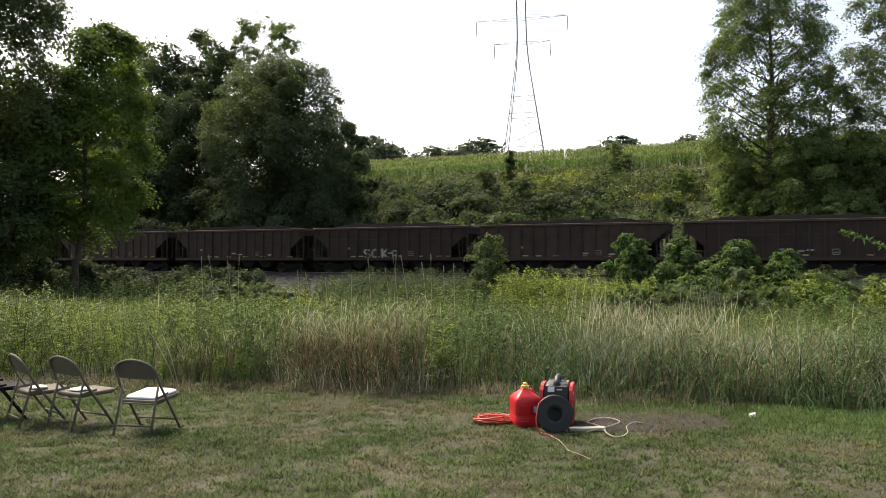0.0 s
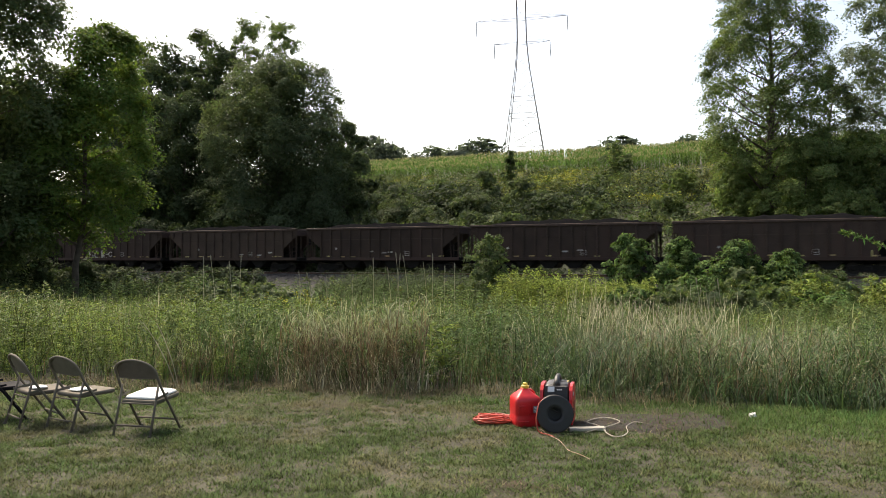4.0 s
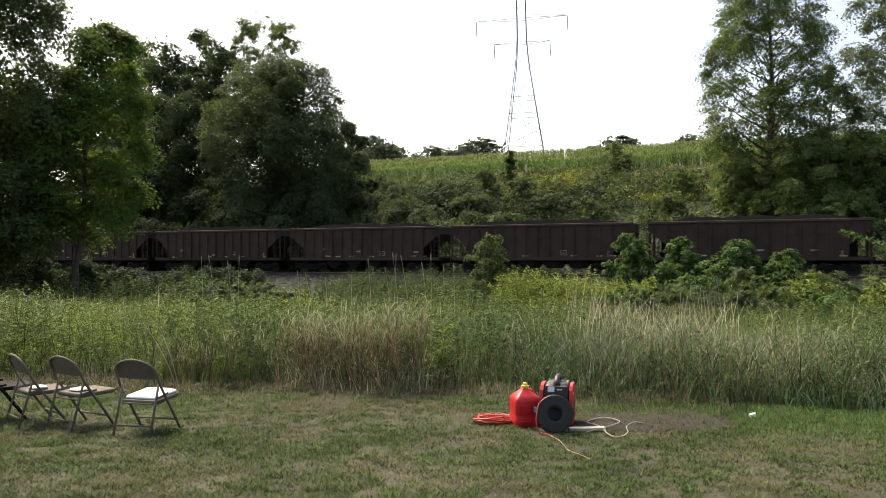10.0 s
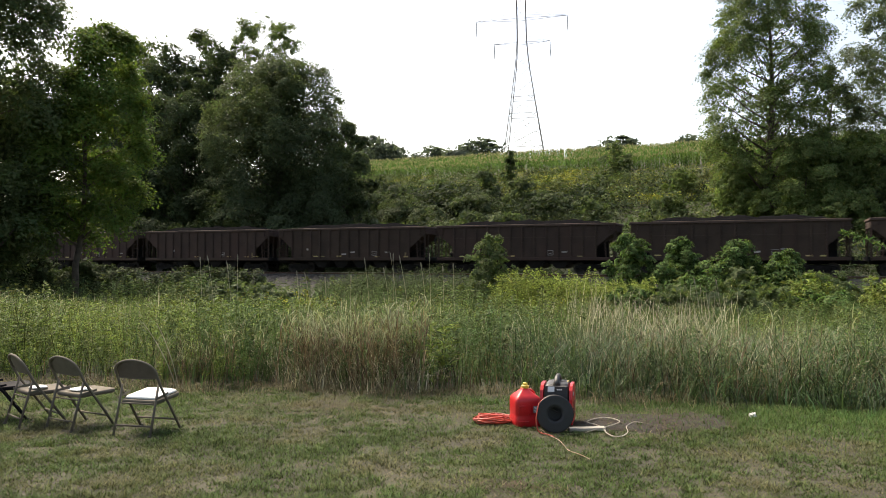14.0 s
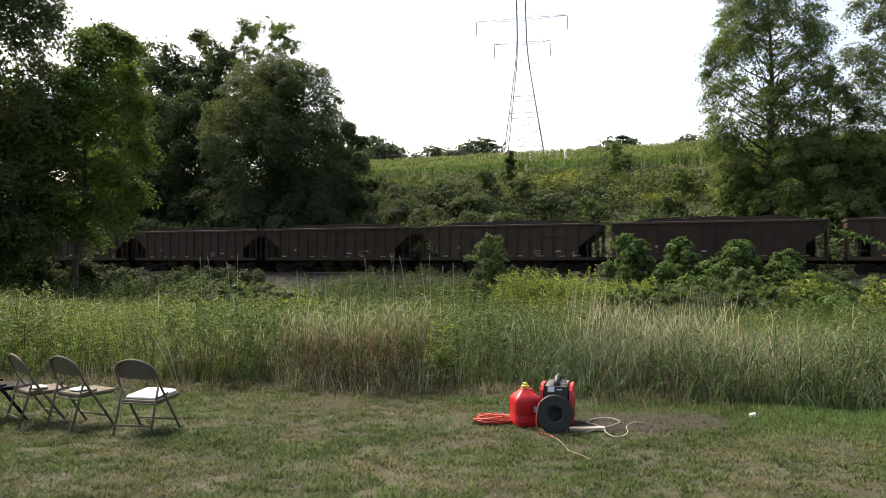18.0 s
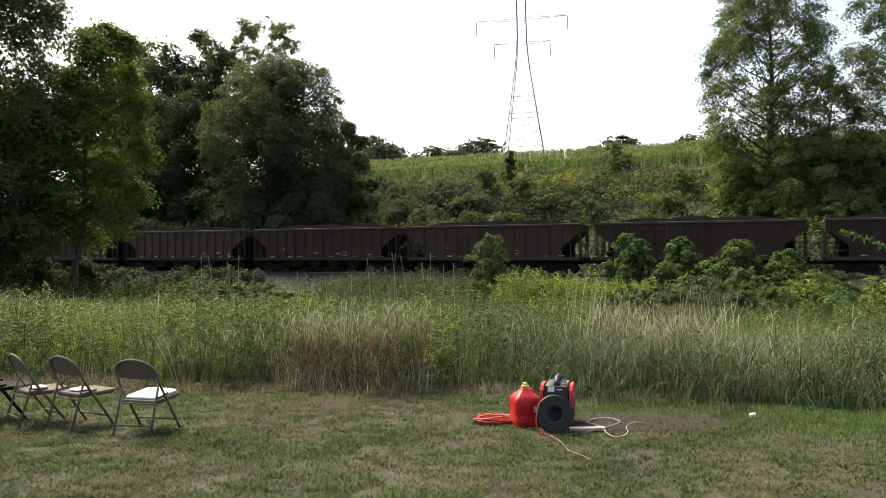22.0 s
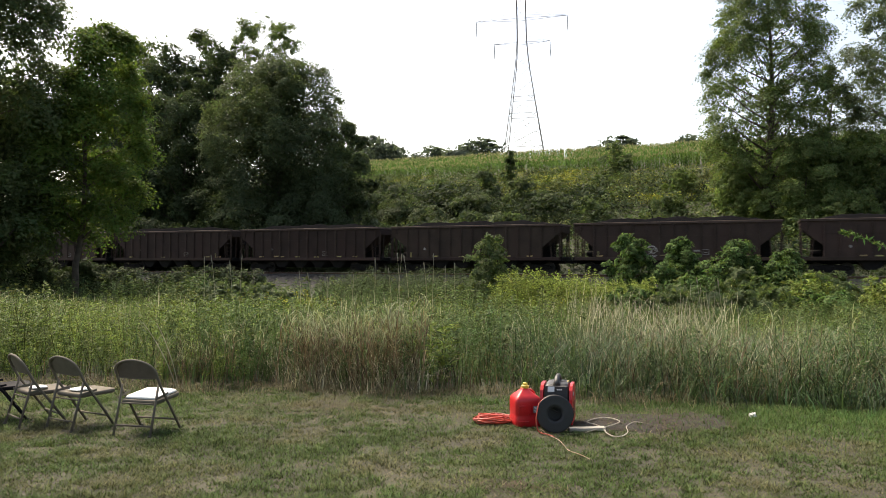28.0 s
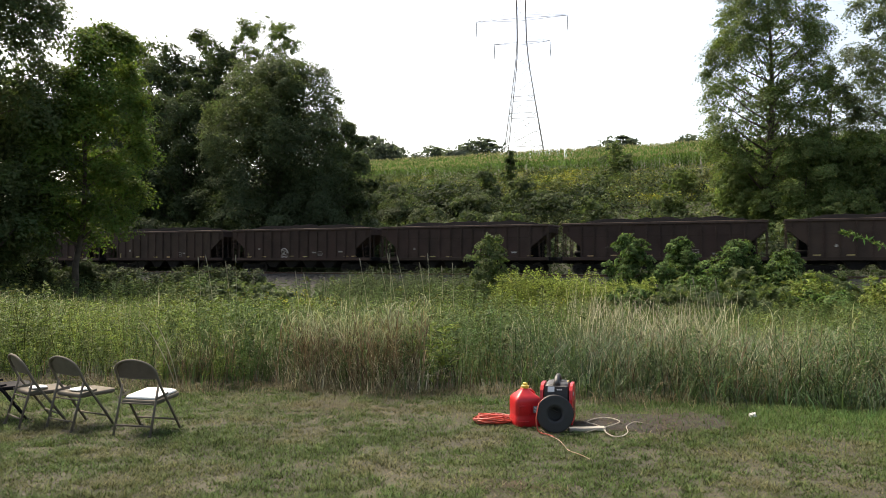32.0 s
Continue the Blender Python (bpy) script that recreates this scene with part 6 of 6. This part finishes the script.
lx, ly0 = rl.uniform(-6.5, 3.2, cnt), rl.normal(0.1, 0.22, cnt)
ly = edge_y(lx) + ly0
stuff("dead_stems", blades(on_ground(lx, ly, 0.02), rl.uniform(0.05, 0.22, cnt), rl.uniform(0.004, 0.009, cnt), rl.uniform(0, 6.28, cnt), rl.uniform(0.4, 2.5, cnt), 2, 0.3), M_STRAW, "dead stems and thatch along the foot of the weeds", "dry grass")


# ---- tall seed-bearing stalks that sway ----
def seed_stalk(x, y, height, lean, curve, seed):
    ob = thing("seed_grass_stalk", "tall pale grass stalk with a narrow seed head", "grass stalk", pose(x, y, ground_z(x, y) - 0.02), "tall stalks")
    pts = smooth_path([(lean * height * t + curve * height * t * t, 0.02 * math.sin(seed + 3 * t), height * t) for t in (0, 0.3, 0.6, 0.85, 1.0)], 4)
    n_ = len(pts)
    cut = int(n_ * 0.8)
    part("stem", tube(bmesh.new(), pts[:cut + 1], [0.0065 - 0.003 * i / cut for i in range(cut + 1)], 5), M_STRAW_PALE, ob)
    rr_ = random.Random(seed)
    bm = tube(bmesh.new(), pts[cut:], [0.004] + [0.013] * (n_ - cut - 2) + [0.004], 6)
    for q in range(26):
        t = rr_.uniform(0, 1) * (n_ - cut - 2)
        i = cut + int(t)
        p_ = pts[i].lerp(pts[i + 1], t % 1)
        a = rr_.uniform(0, 6.28)
        tube(bm, [p_, p_ + Vector((0.014 * math.cos(a), 0.014 * math.sin(a), 0.03))], [0.003, 0.001], 3)
    part("seed_head", bm, M_STRAW_PALE, ob, "fluffy pale seed head")
    return ob


STALKS = [(-1.60, 17.2, 1.66, 1.0), (-1.10, 17.0, 1.76, 0.75), (-0.96, 17.0, 1.78, 0.6), (-0.75, 17.3, 1.74, 0.4), (-0.27, 17.0, 1.78, 0.35), (0.27, 17.0, 1.58, 0.15), (-1.18, 17.6, 1.46, 0.5), (-0.36, 17.5, 1.6, 0.3), (0.04, 17.2, 1.52, 0.25),
          (-5.4, 17.3, 1.66, 0.4), (-5.12, 17.3, 1.70, 0.35), (-4.78, 17.5, 1.58, 0.3), (-4.6, 17.2, 1.72, 0.4), (-3.2, 17.2, 1.36, 0.3), (-2.85, 17.0, 1.32, 0.3), (-2.5, 16.6, 1.22, 0.25), (-2.05, 17.0, 1.26, 0.3), (5.9, 17.5, 1.3, 0.3), (6.2, 17.0, 1.26, 0.2)]
stalks = [(seed_stalk(x, y, h + 0.28, 0.02 * math.sin(i * 2.1), -0.05 + 0.06 * math.sin(i * 1.7), i), g) for i, (x, y, h, g) in enumerate(STALKS)]
SWAY = [(0, 0.4), (1, -0.8), (2, 0.4), (3, 1.6), (3.5, 3.4), (4.5, 3.9), (5.5, 3.6), (7, 1.6), (8, 1.5), (9, 0.8), (10, 0.4), (11, -0.8), (12, -1.6), (14, -2.0), (17, -2.0), (19, -1.6), (20, -0.4), (22, -0.3), (24, -0.3), (25, 0.6), (25.5, 2.8), (27.5, 6.0), (28, 5.2), (29, 2.8), (30, 2.3), (31, -1.6), (32, -5.2)]

# two bent straws by the chairs
for x, y, dx in ((-3.46, 10.0, -0.42), (-3.44, 10.02, -0.28)):
    bm = tube(bmesh.new(), smooth_path([(0, 0, 0), (dx * 0.3, 0.02, 0.32), (dx * 0.75, 0.03, 0.66), (dx * 1.05, 0.0, 0.86)]), 0.006, 5)
    ob = new("dry_stalk", bm_mesh("dry_stalk", bm, M_STRAW_PALE, True))
    ob.matrix_basis = pose(x, y, ground_z(x, y))
    tagged(ob, "long bent dry stalk leaning from the weeds", "grass stalk", group="dry stalks")

# sapling east of the view with one long bough
sap = tree("sapling_tree", "young leafy sapling with a bough reaching over the weeds", 12.6, 20, 3.0, 0.8, M_BUSH, 151, crown_from=0.3, count=3000, leaf=0.08, limb_n=8, trunk_r=0.03)
bough = [(-0.1, 0, 2.0), (-0.8, 0, 2.35), (-1.4, 0, 2.62), (-1.95, -0.05, 2.80), (-2.2, -0.05, 2.86)]
bough_pts = smooth_path(bough, 5)
part("limb", tube(bmesh.new(), bough_pts, [0.018 - 0.015 * i / len(bough_pts) for i in range(len(bough_pts))], 5), M_BARK, sap)
bp = np.array([list(p_) for p_ in bough_pts])
k_ = rl.integers(4, len(bp), 110)
dd = rl.normal(size=(110, 3)) * np.array([0.6, 0.7, 0.5]) + np.array([-0.5, 0, 0.35])
dd /= np.linalg.norm(dd, axis=1, keepdims=True)
part("bough_leaves", mesh_np("bough_leaves", *leaves(bp[k_] + dd * 0.08, 0.16 * rl.uniform(0.7, 1.3, 110), 0.06, dd, rl), M_BUSH), None, sap)["kind"] = "stuff"

# thin dead saplings standing out pale before the wood
for x, y, h in ((-13.3, 72.0, 3.6), (-20.4, 73.5, 3.0)):
    ds = thing("dead_sapling", "thin bare dead sapling by the track", "dead tree", pose(x, y, ground_z(x, y) - 0.05), "dead saplings")
    part("trunk", tube(bmesh.new(), [(0, 0, 0), (0.08, 0, h * 0.4), (0.02, 0.05, h * 0.75), (0.12, 0, h)], [0.06, 0.05, 0.035, 0.015], 6), M_TWIG, ds)
    for q in range(5):
        z_ = h * (0.45 + 0.1 * q)
        sx_ = 1 if q % 2 else -1
        part("limb", tube(bmesh.new(), [(0.05, 0, z_), (0.05 + sx_ * 0.3, 0.05, z_ + 0.25), (0.05 + sx_ * 0.5, 0.0, z_ + 0.6)], [0.022, 0.015, 0.006], 5), M_TWIG, ds)


def motions():
    """The train rolls; its wheels turn; tall stalks sway."""
    for k, c in cars.items():
        walk(c, [(t, car_pose(k, t)) for t in SPEED_T])
    for ob, gain in stalks:
        x, y, z = ob.location
        walk(ob, [(t, pose(x, y, z, 0, a * gain, 0)) for t, a in SWAY])
    steps = [i / 15 for i in range(0, 481)]
    leaders = {}
    for c in cars.values():
        for tr in c.children:
            for w in tr.children:
                if not w.name.startswith("wheelset"):
                    continue
                x = round(w.location.x, 2)
                if x not in leaders:
                    walk(w, [(t, pose(x, 0, 0.457, 0, -math.degrees(CAR_L * float(np.interp(t, SPEED_T, SPEED_N)) / 0.457), 0)) for t in steps])
                    leaders[x] = w
                else:
                    lead = leaders[x]
                    w.rotation_mode = "QUATERNION"
                    ad = w.animation_data_create()
                    ad.action = lead.animation_data.action
                    ad.action_slot = lead.animation_data.action_slot


motions()
